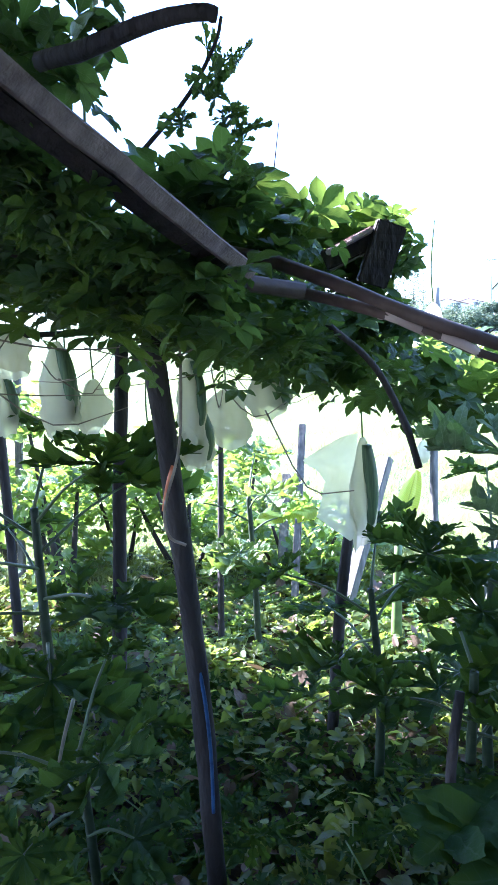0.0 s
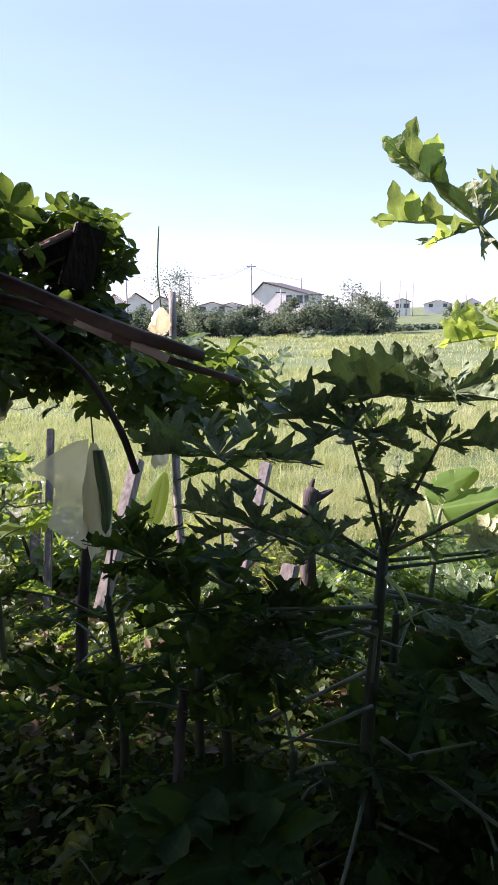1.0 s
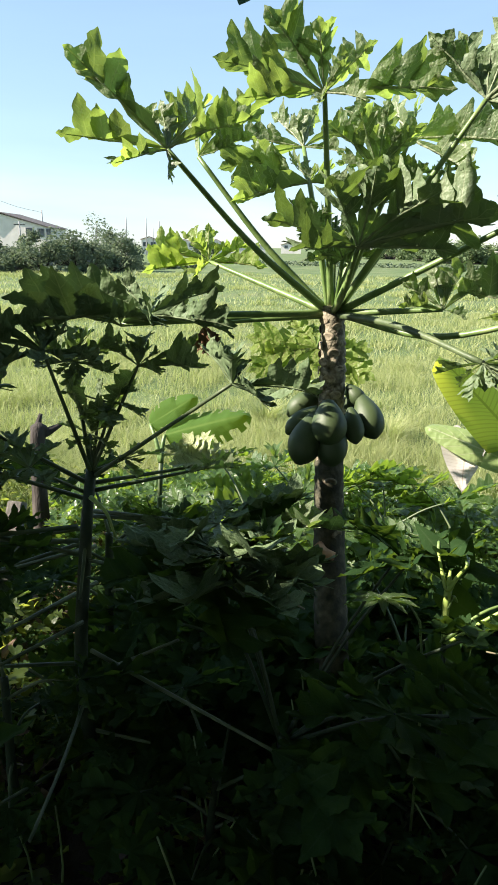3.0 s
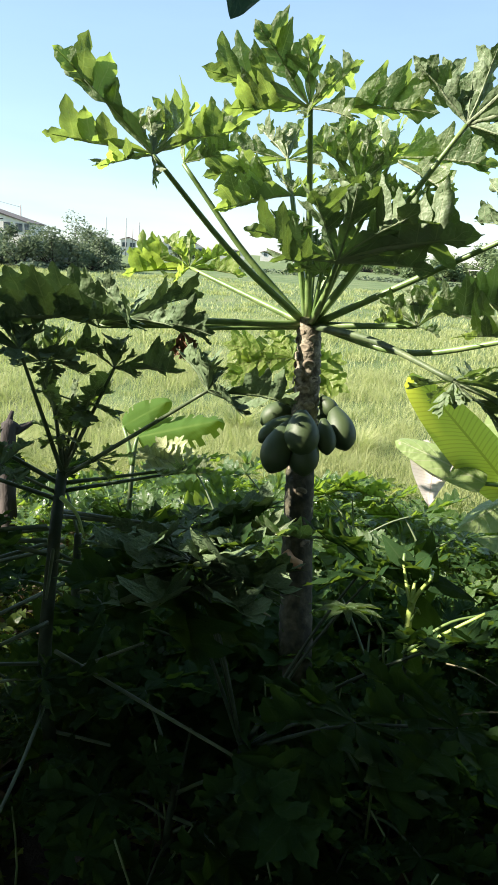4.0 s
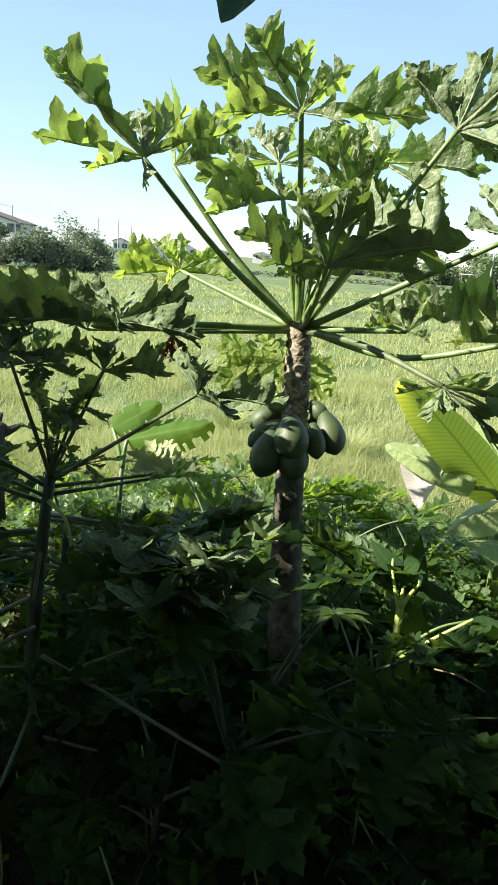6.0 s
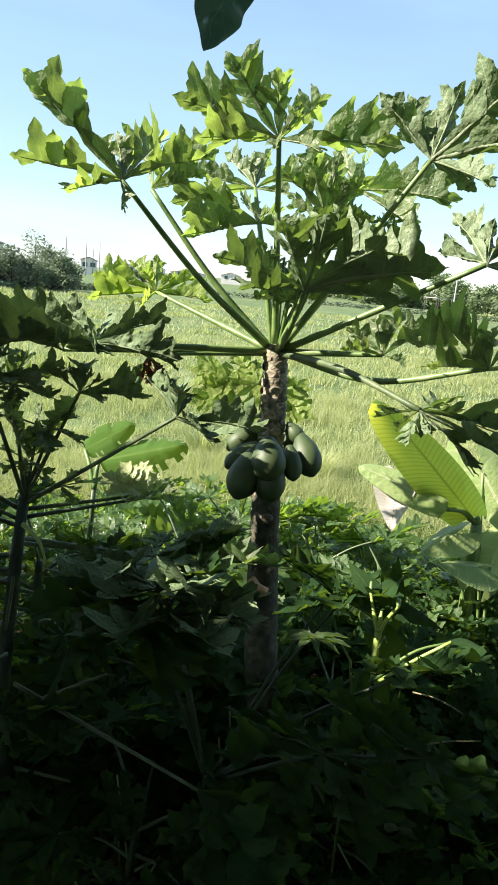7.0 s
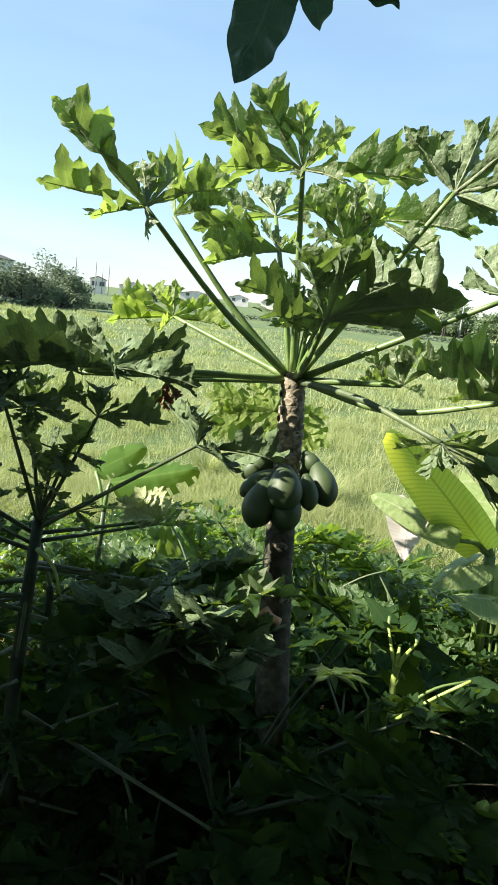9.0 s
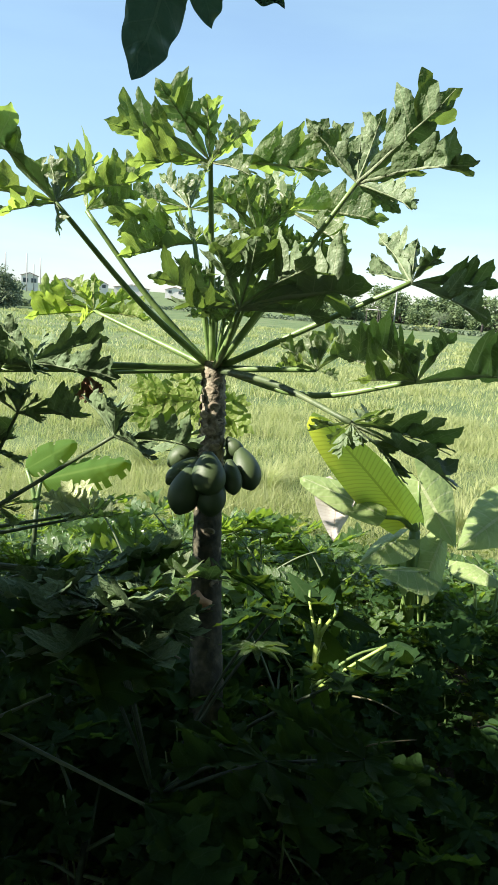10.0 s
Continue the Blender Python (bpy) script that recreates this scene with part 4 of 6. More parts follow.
def top_leaf(joint, tips, up, seed, **kw):
    way = Vector(joint) - CROWN
    way.z *= 0.5
    kw.setdefault("thick", 0.0125)
    return grand_leaf(tree, CROWN + way.normalized() * 0.03 + Vector((0, 0, -0.03)), joint, tips, up, seed, **kw)


top_leaf((1.817, 2.136, 2.523), ((1.506, 2.282, 2.809), (1.458, 2.242, 2.546), (1.575, 2.092, 2.446), (1.771, 2.048, 2.407), (2.125, 2.077, 2.672), (2.095, 2.268, 2.747), (1.957, 2.24, 2.73)), UP + FW * 0.95, 101, sag=-0.035, lobe_w=0.34)
top_leaf((2.065, 2.325, 2.534), ((2.285, 2.202, 2.713), (2.176, 2.46, 2.739), (2.127, 2.157, 2.564), (2.202, 2.156, 2.621)), UP + FW * 0.85, 102, sag=-0.03)
top_leaf((2.292, 1.864, 2.723), ((2.061, 1.930, 2.955), (2.175, 1.785, 2.922), (1.956, 2.061, 2.821), (1.98, 1.958, 2.667), (2.497, 1.828, 2.899), (2.597, 1.537, 2.736), (2.312, 1.648, 2.667), (2.183, 1.772, 2.664)), UP + FW * 1.05, 103, least=0.26)
top_leaf((2.549, 2.268, 2.607), ((2.522, 2.455, 2.771), (2.236, 2.454, 2.526), (2.344, 2.485, 2.646), (2.664, 2.331, 2.796), (2.609, 2.082, 2.584), (2.767, 2.184, 2.721)), UP + FW * 0.95, 104)
top_leaf((2.482, 2.147, 2.457), ((2.199, 2.306, 2.443), (2.145, 2.227, 2.372), (2.339, 2.379, 2.545), (2.536, 2.35, 2.573), (2.622, 2.146, 2.535), (2.55, 1.95, 2.427)), UP + FW * 0.85, 105)
top_leaf((2.857, 1.961, 2.637), ((2.721, 2.221, 2.755), (2.905, 2.167, 2.812), (3.006, 2.062, 2.791), (3.045, 1.873, 2.725), (3.082, 1.589, 2.627), (2.924, 1.668, 2.47), (2.684, 1.944, 2.527)), UP + FW * 0.95, 106)
top_leaf((2.651, 1.457, 2.687), ((2.732, 1.106, 2.97), (2.721, 1.016, 2.764), (2.734, 1.405, 2.949), (2.519, 1.618, 2.896), (2.651, 1.58, 2.918), (2.653, 1.189, 2.605), (2.87, 1.411, 2.606)), UP + FW * 1.2 + RT * 0.25, 107, material=HALF_SHADE_LEAF, lobe_w=0.3, sinus=0.3)
top_leaf((2.253, 1.621, 2.203), ((1.973, 1.799, 2.287), (1.969, 1.65, 2.198), (2.064, 1.582, 2.419), (2.165, 1.438, 2.444), (2.254, 1.314, 2.395), (2.403, 1.206, 2.342), (2.518, 1.236, 2.330), (2.467, 1.371, 2.213)), UP + FW * 0.8 + RT * 0.3, 108, sag=-0.03, lobe_w=0.4, sinus=0.4, teeth=3.0, curl=0.7, material=HALF_SHADE_LEAF)
top_leaf((2.628, 1.914, 2.507), ((2.439, 2.016, 2.666), (2.519, 1.945, 2.726), (2.637, 1.880, 2.743), (2.753, 1.784, 2.660), (2.520, 2.038, 2.532), (2.803, 1.863, 2.504)), UP + FW * 0.9, 116)
top_leaf((2.344, 1.612, 2.349), ((2.206, 1.672, 2.432), (2.223, 1.595, 2.482), (2.306, 1.533, 2.497), (2.403, 1.471, 2.471), (2.480, 1.547, 2.369)), UP + FW * 0.7, 117, curl=0.6, material=HALF_SHADE_LEAF)
top_leaf((2.962, 1.869, 2.512), ((2.853, 1.955, 2.502), (2.919, 1.955, 2.462), (2.986, 1.799, 2.558), (3.039, 1.745, 2.527), (3.105, 1.795, 2.443)), UP + FW * 0.9, 118)
top_leaf((2.677, 1.195, 2.342), ((2.724, 1.375, 2.525), (2.707, 1.418, 2.386), (2.756, 1.237, 2.5), (2.767, 1.126, 2.47), (2.777, 0.904, 2.353), (2.657, 0.858, 2.231)), UP + FW * 1.1 + RT * 0.2, 109, material=HALF_SHADE_LEAF)
top_leaf((2.615, 1.087, 2.007), ((2.588, 1.332, 2.182), (2.546, 1.38, 2.062), (2.64, 1.254, 2.16), (2.669, 1.111, 2.143), (2.679, 0.993, 2.187), (2.606, 0.659, 2.084), (2.436, 1.214, 1.996)), UP + FW * 0.85, 110, sag=-0.08, lobe_w=0.42, sinus=0.4)
top_leaf((2.610, 1.529, 1.991), ((2.457, 1.608, 2.009), (2.508, 1.636, 2.089), (2.626, 1.605, 2.150), (2.720, 1.525, 2.164), (2.742, 1.400, 2.123), (2.652, 1.448, 1.965)), UP + FW * 0.85, 111, lobe_w=0.4)
top_leaf((2.322, 1.134, 1.873), ((2.287, 1.283, 1.825), (2.234, 1.104, 1.768), (2.550, 1.182, 1.875), (2.303, 0.880, 1.724), (2.374, 0.743, 1.739), (2.556, 0.872, 1.814)), UP + FW * 0.45, 112, material=HALF_SHADE_LEAF, stalk=DULL_STALK, sag=0.03, thick=0.013, curl=0.45, lobe_w=0.34, sinus=0.34)
top_leaf((2.301, 2.608, 2.135), ((1.985, 2.678, 2.092), (2.06, 2.754, 2.204), (2.247, 2.761, 2.272), (2.345, 2.699, 2.301), (2.489, 2.539, 2.214), (2.453, 2.375, 2.117), (2.127, 2.479, 2.068)), UP + FW * 0.9 - RT * 0.25, 113, curl=0.7, material=YELLOWING, label="yellowing blade lit through by the sun")
top_leaf((1.725, 2.124, 1.959), ((1.237, 2.231, 2.032), (1.211, 2.127, 1.957), (1.527, 2.298, 2.083), (1.671, 2.276, 2.09), (1.835, 2.211, 2.075), (2.043, 2.115, 2.064), (1.937, 1.871, 1.948)), UP * 0.7 + FW * 0.9 + RT * 0.3, 114, lobe_w=0.32, curl=0.6, least=0.42, teeth=3.0, material=SHADE_LEAF, label="dark green blade with shade put into its colour")
top_leaf((1.742, 2.392, 1.899), ((1.512, 2.445, 1.947), (1.649, 2.502, 2.008), (1.905, 2.373, 1.991), (1.968, 2.213, 1.942)), UP + FW * 0.6, 115, material=SHADE_LEAF, label="dark green blade with shade put into its colour")
top_leaf((2.576, 2.160, 1.779), ((2.345, 2.379, 1.824), (2.560, 2.344, 1.901), (2.314, 2.249, 1.748), (2.261, 2.249, 1.675), (2.434, 2.103, 1.608), (2.756, 1.999, 1.781), (2.681, 1.898, 1.666), (2.625, 1.941, 1.639)), UP * 0.45 - FW * 0.9, 119, material=YELLOWING, curl=0.15, ripple=0.05, lobe_w=0.27, sinus=0.32, label="old pale yellowing blade")
DRY = plain_mat("dry_leaf", ((0.3, (0.16, 0.08, 0.04)), (0.55, (0.3, 0.17, 0.09)), (0.8, (0.5, 0.36, 0.25))), 18, 0.8, 0.6, 60, 0.01)
dry_stalk = tube("leaf_stalk", (CROWN - Vector((0.02, 0, 0.04)), (2.187, 2.058, 1.927), (1.958, 2.121, 1.916)), 0.011, 0.006, STALK, tree, 10, 7)
put("leaf_blade", spread_blade(tree.location, (1.958, 2.12, 1.912), ((1.911, 2.111, 1.815), (1.972, 2.116, 1.794), (2.004, 2.079, 1.843)), -FW, 141, lobe_w=0.3), DRY, dry_stalk, "shrivelled brown blade")
# short upright young stalks at the heart of the crown
for k, (dx, dy, h) in enumerate(((0.02, 0.03, 0.26), (-0.03, 0.02, 0.3), (0.035, -0.02, 0.22), (-0.01, -0.035, 0.18), (0.0, 0.0, 0.34), (0.05, 0.03, 0.2))):
    leaf(tree, CROWN + Vector((dx * 0.5, dy * 0.5, -0.02)), CROWN + Vector((dx * 2, dy * 2, h)), CROWN + Vector((dx * 5.5, dy * 5.5, h + 0.10)), (0, 0, 1), shape=k % 6, thick=0.008)


# ---- young papaya beside it ----
YC = Vector((1.486, 2.149, 1.413))
young = thing("papaya_tree", (YC.x - 0.02, YC.y - 0.05, 0), "young papaya plant with long stalks and a slim green stem", "papaya tree")
ringed_trunk("stem", (young.location - Vector((0, 0, 0.1)), (1.332, 1.955, 0.67), (1.387, 1.997, 1.186), YC), 0.026, 0.019, young, YOUNG_STEM, 20, 8, 0.06)


def young_leaf(drop, joint, tip, up, **kw):
    foot = YC - Vector((0.0, 0.005, drop))
    kw.setdefault("thick", 0.0072)
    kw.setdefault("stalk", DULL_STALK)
    return leaf(young, foot, joint, tip, up, **kw)


grand_leaf(young, YC - Vector((0, 0.005, 0.02)), (1.29, 2.026, 1.877), ((1.044, 2.012, 2.003), (0.998, 1.916, 1.957), (1.239, 2.11, 1.975), (1.406, 2.097, 1.931), (1.444, 1.9, 1.836), (1.087, 1.877, 1.856)), UP + FW * 0.45, 121, material=SHADE_LEAF, thick=0.0072, curl=0.6, lobe_w=0.42, sinus=0.4, stalk=DULL_STALK)
grand_leaf(young, YC - Vector((0, 0.005, 0.0)), (1.481, 2.264, 1.793), ((1.6, 2.338, 1.905), (1.682, 2.18, 1.849), (1.35, 2.325, 1.865), (1.506, 2.435, 1.926), (1.555, 2.116, 1.768)), UP + FW * 0.5, 122, material=HALF_SHADE_LEAF, thick=0.0072, curl=0.6, lobe_w=0.42, sinus=0.4, stalk=DULL_STALK)
grand_leaf(young, YC - Vector((0, 0.005, 0.03)), (1.656, 1.503, 1.817), ((1.631, 1.64, 1.93), (1.728, 1.631, 1.902), (1.743, 1.551, 1.866), (1.774, 1.251, 1.828), (1.646, 1.285, 1.789)), UP + FW * 0.5, 123, material=SHADE_LEAF, thick=0.0072, curl=0.6, lobe_w=0.42, sinus=0.4, stalk=DULL_STALK)
grand_leaf(young, YC - Vector((0, 0.005, 0.01)), (1.65, 2.073, 1.791), ((1.719, 2.166, 1.889), (1.844, 1.971, 1.856), (1.665, 1.947, 1.778), (1.816, 1.859, 1.802), (1.569, 2.18, 1.86)), UP + FW * 0.5, 124, material=HALF_SHADE_LEAF, thick=0.0072, curl=0.6, lobe_w=0.42, sinus=0.4, stalk=DULL_STALK)
grand_leaf(young, YC - Vector((0, 0.005, 0.05)), (1.969, 2.091, 1.365), ((1.798, 2.131, 1.386), (1.836, 2.224, 1.435), (1.924, 2.242, 1.463), (1.996, 2.211, 1.468), (2.054, 2.152, 1.433), (1.821, 2.027, 1.372)), UP * 0.7 - FW * 0.55 - RT * 0.35, 125, material=PAPAYA_GLARE, thick=0.0072, stalk=DULL_STALK, curl=0.12, ripple=0.03, lobe_w=0.28, label="blade with sun glare put into its pale colour")
# separate green blade in place of the pale leaf's shaded half
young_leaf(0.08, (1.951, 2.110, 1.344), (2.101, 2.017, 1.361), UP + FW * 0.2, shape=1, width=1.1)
grand_leaf(young, YC - Vector((0, 0.005, 0.06)), (0.872, 2.104, 1.802), ((0.583, 2.131, 1.876), (0.689, 2.311, 1.886), (0.873, 2.294, 1.904), (1.063, 2.207, 1.871), (1.185, 1.970, 1.783), (0.606, 2.058, 1.840), (1.095, 2.124, 1.809)), UP + FW * 0.2, 157, material=HALF_SHADE_LEAF, thick=0.0072, stalk=DULL_STALK, curl=0.5, lobe_w=0.4, sinus=0.42)
grand_leaf(young, YC - Vector((0, 0.005, 0.12)), (0.969, 2.013, 1.581), ((0.707, 2.034, 1.680), (0.834, 2.202, 1.675), (0.961, 2.211, 1.704), (1.105, 2.079, 1.630), (1.151, 1.939, 1.586), (0.752, 1.940, 1.591), (0.879, 1.879, 1.557)), UP + FW * 0.25, 156, material=HALF_SHADE_LEAF, thick=0.0072, stalk=DULL_STALK, curl=0.5, lobe_w=0.4, sinus=0.42)
young_leaf(0.18, (1.865, 1.58, 1.301), (2.026, 1.377, 1.329), UP + FW * 0.1, shape=4)
for joint, tips_, seed, stuff in (
    ((1.537, 2.154, 1.665), ((1.394, 2.209, 1.704), (1.433, 2.114, 1.625), (1.642, 1.996, 1.621), (1.660, 2.076, 1.703), (1.504, 1.966, 1.612), (1.553, 2.170, 1.743)), 151, HALF_SHADE_LEAF),
    ((1.490, 2.148, 1.548), ((1.380, 2.182, 1.597), (1.377, 2.093, 1.522), (1.586, 2.091, 1.589), (1.520, 2.009, 1.510)), 152, PAPAYA),
    ((1.556, 2.010, 1.479), ((1.662, 1.903, 1.509), (1.640, 2.027, 1.520), (1.540, 1.882, 1.448), (1.473, 2.020, 1.515)), 153, PAPAYA),
    ((1.460, 2.195, 1.805), ((1.345, 2.249, 1.900), (1.510, 2.199, 1.924), (1.612, 2.108, 1.880), (1.556, 2.048, 1.774), (1.392, 2.090, 1.729), (1.311, 2.175, 1.800)), 155, HALF_SHADE_LEAF)):
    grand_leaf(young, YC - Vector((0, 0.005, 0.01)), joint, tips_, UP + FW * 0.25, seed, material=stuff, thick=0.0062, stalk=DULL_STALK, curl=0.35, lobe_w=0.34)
young_leaf(0.0, (1.558, 2.134, 1.609), (1.676, 2.049, 1.742), UP + FW * 0.2, shape=3)
young_leaf(0.0, (1.452, 2.127, 1.617), (1.373, 2.191, 1.759), UP + FW * 0.2, shape=3)
young_leaf(0.22, (0.977, 2.054, 1.277), (0.772, 2.003, 1.333), UP, shape=2, material=UNDER)
young_leaf(0.27, (0.952, 2.008, 1.165), (0.731, 1.95, 1.203), UP, shape=4, material=UNDER)
young_leaf(0.45, (0.856, 1.827, 1.012), (0.667, 1.8, 1.121), UP, shape=1, material=UNDER)
young_leaf(0.16, (1.680, 1.611, 1.337), (1.772, 1.341, 1.390), UP, shape=0, material=SHADE_LEAF, width=1.2)
young_leaf(0.22, (0.976, 1.875, 1.342), (0.864, 1.826, 1.368), UP, shape=1, material=SHADE_LEAF)
young_leaf(0.30, (1.009, 1.835, 1.254), (0.909, 1.779, 1.282), UP, shape=2, material=SHADE_LEAF)
for foot, end, sag in (
    ((1.342, 1.963, 0.765), (0.693, 2.141, 0.882), 0.000),
    ((1.352, 1.977, 0.570), (1.144, 1.942, 0.827), 0.000),
    ((1.336, 1.958, 0.704), (1.568, 1.679, 0.921), 0.000),
    ((1.377, 2.003, 0.447), (1.439, 1.661, 0.584), 0.000),
    ((1.343, 1.967, 0.614), (0.925, 1.338, 0.743), -0.020),
    ((1.399, 2.027, 0.335), (0.944, 1.692, 0.574), 0.000),
    ((1.382, 1.994, 1.143), (1.411, 1.832, 1.182), 0.000),
    ((1.420, 2.048, 1.262), (1.302, 1.862, 1.073), -0.010)):
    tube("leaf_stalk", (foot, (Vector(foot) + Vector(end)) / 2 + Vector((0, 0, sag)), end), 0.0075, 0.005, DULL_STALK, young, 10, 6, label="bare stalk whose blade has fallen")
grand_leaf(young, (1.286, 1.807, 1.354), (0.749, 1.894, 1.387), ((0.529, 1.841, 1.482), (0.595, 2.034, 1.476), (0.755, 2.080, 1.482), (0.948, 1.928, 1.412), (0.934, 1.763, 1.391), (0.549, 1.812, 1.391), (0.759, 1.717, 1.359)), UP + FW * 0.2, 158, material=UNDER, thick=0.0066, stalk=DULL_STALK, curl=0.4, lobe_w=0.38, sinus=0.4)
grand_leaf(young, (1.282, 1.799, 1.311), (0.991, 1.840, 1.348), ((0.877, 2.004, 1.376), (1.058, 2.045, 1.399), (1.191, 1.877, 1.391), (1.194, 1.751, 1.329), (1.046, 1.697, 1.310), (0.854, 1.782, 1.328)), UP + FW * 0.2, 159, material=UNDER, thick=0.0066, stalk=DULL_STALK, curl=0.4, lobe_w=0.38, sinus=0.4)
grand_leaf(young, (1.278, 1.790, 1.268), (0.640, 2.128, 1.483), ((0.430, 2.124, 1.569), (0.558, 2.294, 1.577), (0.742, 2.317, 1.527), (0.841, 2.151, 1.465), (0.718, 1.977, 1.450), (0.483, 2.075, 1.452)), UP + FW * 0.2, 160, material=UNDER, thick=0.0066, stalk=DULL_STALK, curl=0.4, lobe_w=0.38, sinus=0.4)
grand_leaf(young, YC - Vector((0, 0.005, 0.1)), (1.214, 2.005, 1.507), ((1.052, 2.038, 1.596), (1.188, 2.149, 1.603), (1.355, 2.069, 1.560), (1.240, 1.877, 1.478), (1.052, 1.902, 1.488)), UP + FW * 0.2, 161, material=HALF_SHADE_LEAF, thick=0.006, stalk=DULL_STALK, curl=0.45, lobe_w=0.4, sinus=0.42)
# these two low blades get their dimness from the dark leaf colour
grand_leaf(young, (1.318, 1.886, 0.973), (0.842, 1.735, 0.977), ((0.431, 1.400, 1.031), (0.640, 1.617, 0.966), (0.839, 1.244, 1.033), (0.914, 1.579, 0.956), (0.618, 1.216, 1.000)), UP - FW * 0.3, 126, material=UNDER, thick=0.006, stalk=DULL_STALK, curl=0.2, lobe_w=0.3, label="broad blade low over the ground, shade put into its colour")
grand_leaf(young, (1.310, 1.807, 0.908), (1.540, 1.134, 0.860), ((1.679, 0.827, 0.882), (1.469, 0.727, 0.868), (1.477, 0.924, 0.876), (1.713, 1.041, 0.809)), UP - FW * 0.3, 127, material=UNDER, thick=0.006, stalk=DULL_STALK, curl=0.2, lobe_w=0.3, label="broad blade low over the ground, shade put into its colour")
tube("leaf_stalk", ((1.399, 1.960, 1.381), (1.414, 1.874, 1.351), (1.422, 1.827, 1.277)), 0.009, 0.004, SHOOT, young, 8, 6, label="pale drooping young stalk")


# ---- further young papayas, whose leaves spread evenly ----
def auto_papaya(base, top, count, reach, size, seed, label="young papaya plant with broad lobed leaves", drop=0.5, flat=0.25, material=None):
    rng = random.Random(seed)
    base, top = Vector(base), Vector(top)
    p = thing("papaya_tree", base, label, "papaya tree", "young papayas")
    ringed_trunk("stem", (base - Vector((0, 0, 0.08)), (base + top) / 2 + Vector((rng.uniform(-.03, .03), 0, 0)), top), 0.012 + 0.012 * top.z, 0.008 + 0.006 * top.z, p, YOUNG_STEM, 14, seed, 0.06)
    for k in range(count):
        a = 2.4 * k + rng.uniform(-0.3, 0.3)
        low = k / count
        r = reach * rng.uniform(0.75, 1.15) * (0.55 + 0.45 * math.sin(math.pi * min(1, 0.2 + low)))
        foot = top - Vector((0, 0, low * drop * (top.z - base.z)))
        d = Vector((math.sin(a), math.cos(a), 0))
        joint = foot + d * r + Vector((0, 0, r * (0.75 - 1.1 * low)))
        joint.z = max(joint.z, 0.12)
        s = size * rng.uniform(0.75, 1.15)
        tip = joint + d * s + Vector((0, 0, s * rng.uniform(-0.5, 0.1)))
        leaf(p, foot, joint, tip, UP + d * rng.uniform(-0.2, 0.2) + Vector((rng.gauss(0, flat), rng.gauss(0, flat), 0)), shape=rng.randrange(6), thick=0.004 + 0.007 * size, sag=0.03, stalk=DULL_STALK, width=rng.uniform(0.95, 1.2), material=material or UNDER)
    return p


def foot_of(p):
    return (p[0] + 0.02, p[1] + 0.03, 0.0)


for top, count, reach, size, seed in (
    ((1.042, 2.753, 1.231), 9, 0.45, 0.26, 1), ((0.555, 2.864, 1.067), 9, 0.45, 0.28, 2), ((-0.864, 2.804, 1.496), 11, 0.5, 0.36, 3), ((0.789, 2.111, 1.082), 6, 0.34, 0.18, 4), ((-0.024, 4.238, 1.138), 7, 0.32, 0.24, 5),
    ((2.611, 1.572, 0.553), 10, 0.4, 0.3, 6), ((2.017, 2.051, 0.656), 9, 0.36, 0.3, 8), ((3.413, 2.422, 0.645), 11, 0.4, 0.32, 9), ((3.215, 2.91, 0.615), 10, 0.38, 0.3, 10),
    ((2.714, 2.829, 0.739), 9, 0.36, 0.28, 11), ((3.724, 2.156, 0.574), 9, 0.36, 0.28, 12), ((1.577, 1.467, 0.494), 8, 0.32, 0.26, 14), ((2.129, 1.114, 0.485), 9, 0.3, 0.2, 15), ((1.057, 1.929, 0.837), 5, 0.3, 0.17, 16), ((-0.521, 2.064, 0.856), 8, 0.3, 0.2, 17), ((1.569, 2.198, 1.127), 9, 0.32, 0.24, 18)):
    # plants at the field's edge get the sun-paled leaf, the others the shade-dark one
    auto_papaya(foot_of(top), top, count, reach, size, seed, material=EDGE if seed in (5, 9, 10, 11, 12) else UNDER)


low = thing("papaya_tree", (1.75, 1.35, 0.0), "low papaya spreading broad dark leaves between the trunks", "papaya tree")
ringed_trunk("stem", ((1.75, 1.35, -0.08), (1.78, 1.38, 0.35), (1.8, 1.4, 0.62)), 0.02, 0.014, low, YOUNG_STEM, 12, 21, 0.06)
for joint, tip, shape in (
    ((1.691, 1.604, 1.228), (1.422, 1.472, 1.369), 0),
    ((1.711, 1.584, 1.221), (1.753, 1.343, 1.394), 1),
    ((1.589, 1.543, 1.198), (1.287, 1.412, 1.264), 2),
    ((1.657, 1.484, 1.187), (1.586, 1.167, 1.262), 4),
    ((2.177, 1.273, 1.230), (1.962, 1.282, 1.326), 3),
    ((2.168, 1.216, 1.236), (2.159, 1.001, 1.367), 5),
    ((1.853, 0.971, 0.938), (1.583, 0.877, 0.994), 2),
    ((2.079, 0.867, 1.175), (2.005, 0.679, 1.232), 3),
    ((2.000, 0.741, 1.007), (1.743, 0.688, 1.020), 5)):
    leaf(low, (1.8, 1.4, 0.58), joint, tip, UP - FW * 0.15, shape=shape, thick=0.006, sag=0.05, stalk=YOUNG_STEM, width=1.25, material=SHADE_LEAF if shape in (0, 4) else UNDER)


# ---- trellis with its vine and bagged gourds ----
trellis = thing("trellis", (-0.4, 2.4, 0.0), "low garden trellis of rough poles and boards bowed under a vine", "trellis")
tube("post", ((-0.102, 2.182, 0.228), (-0.134, 2.266, 0.999), (-0.167, 2.155, 1.766), (-0.188, 2.053, 2.266), (-0.19, 1.981, 2.543)), 0.037, 0.033, BARK, trellis, 24, 12, 0.10, 3, "leaning dark trunk used as a post")
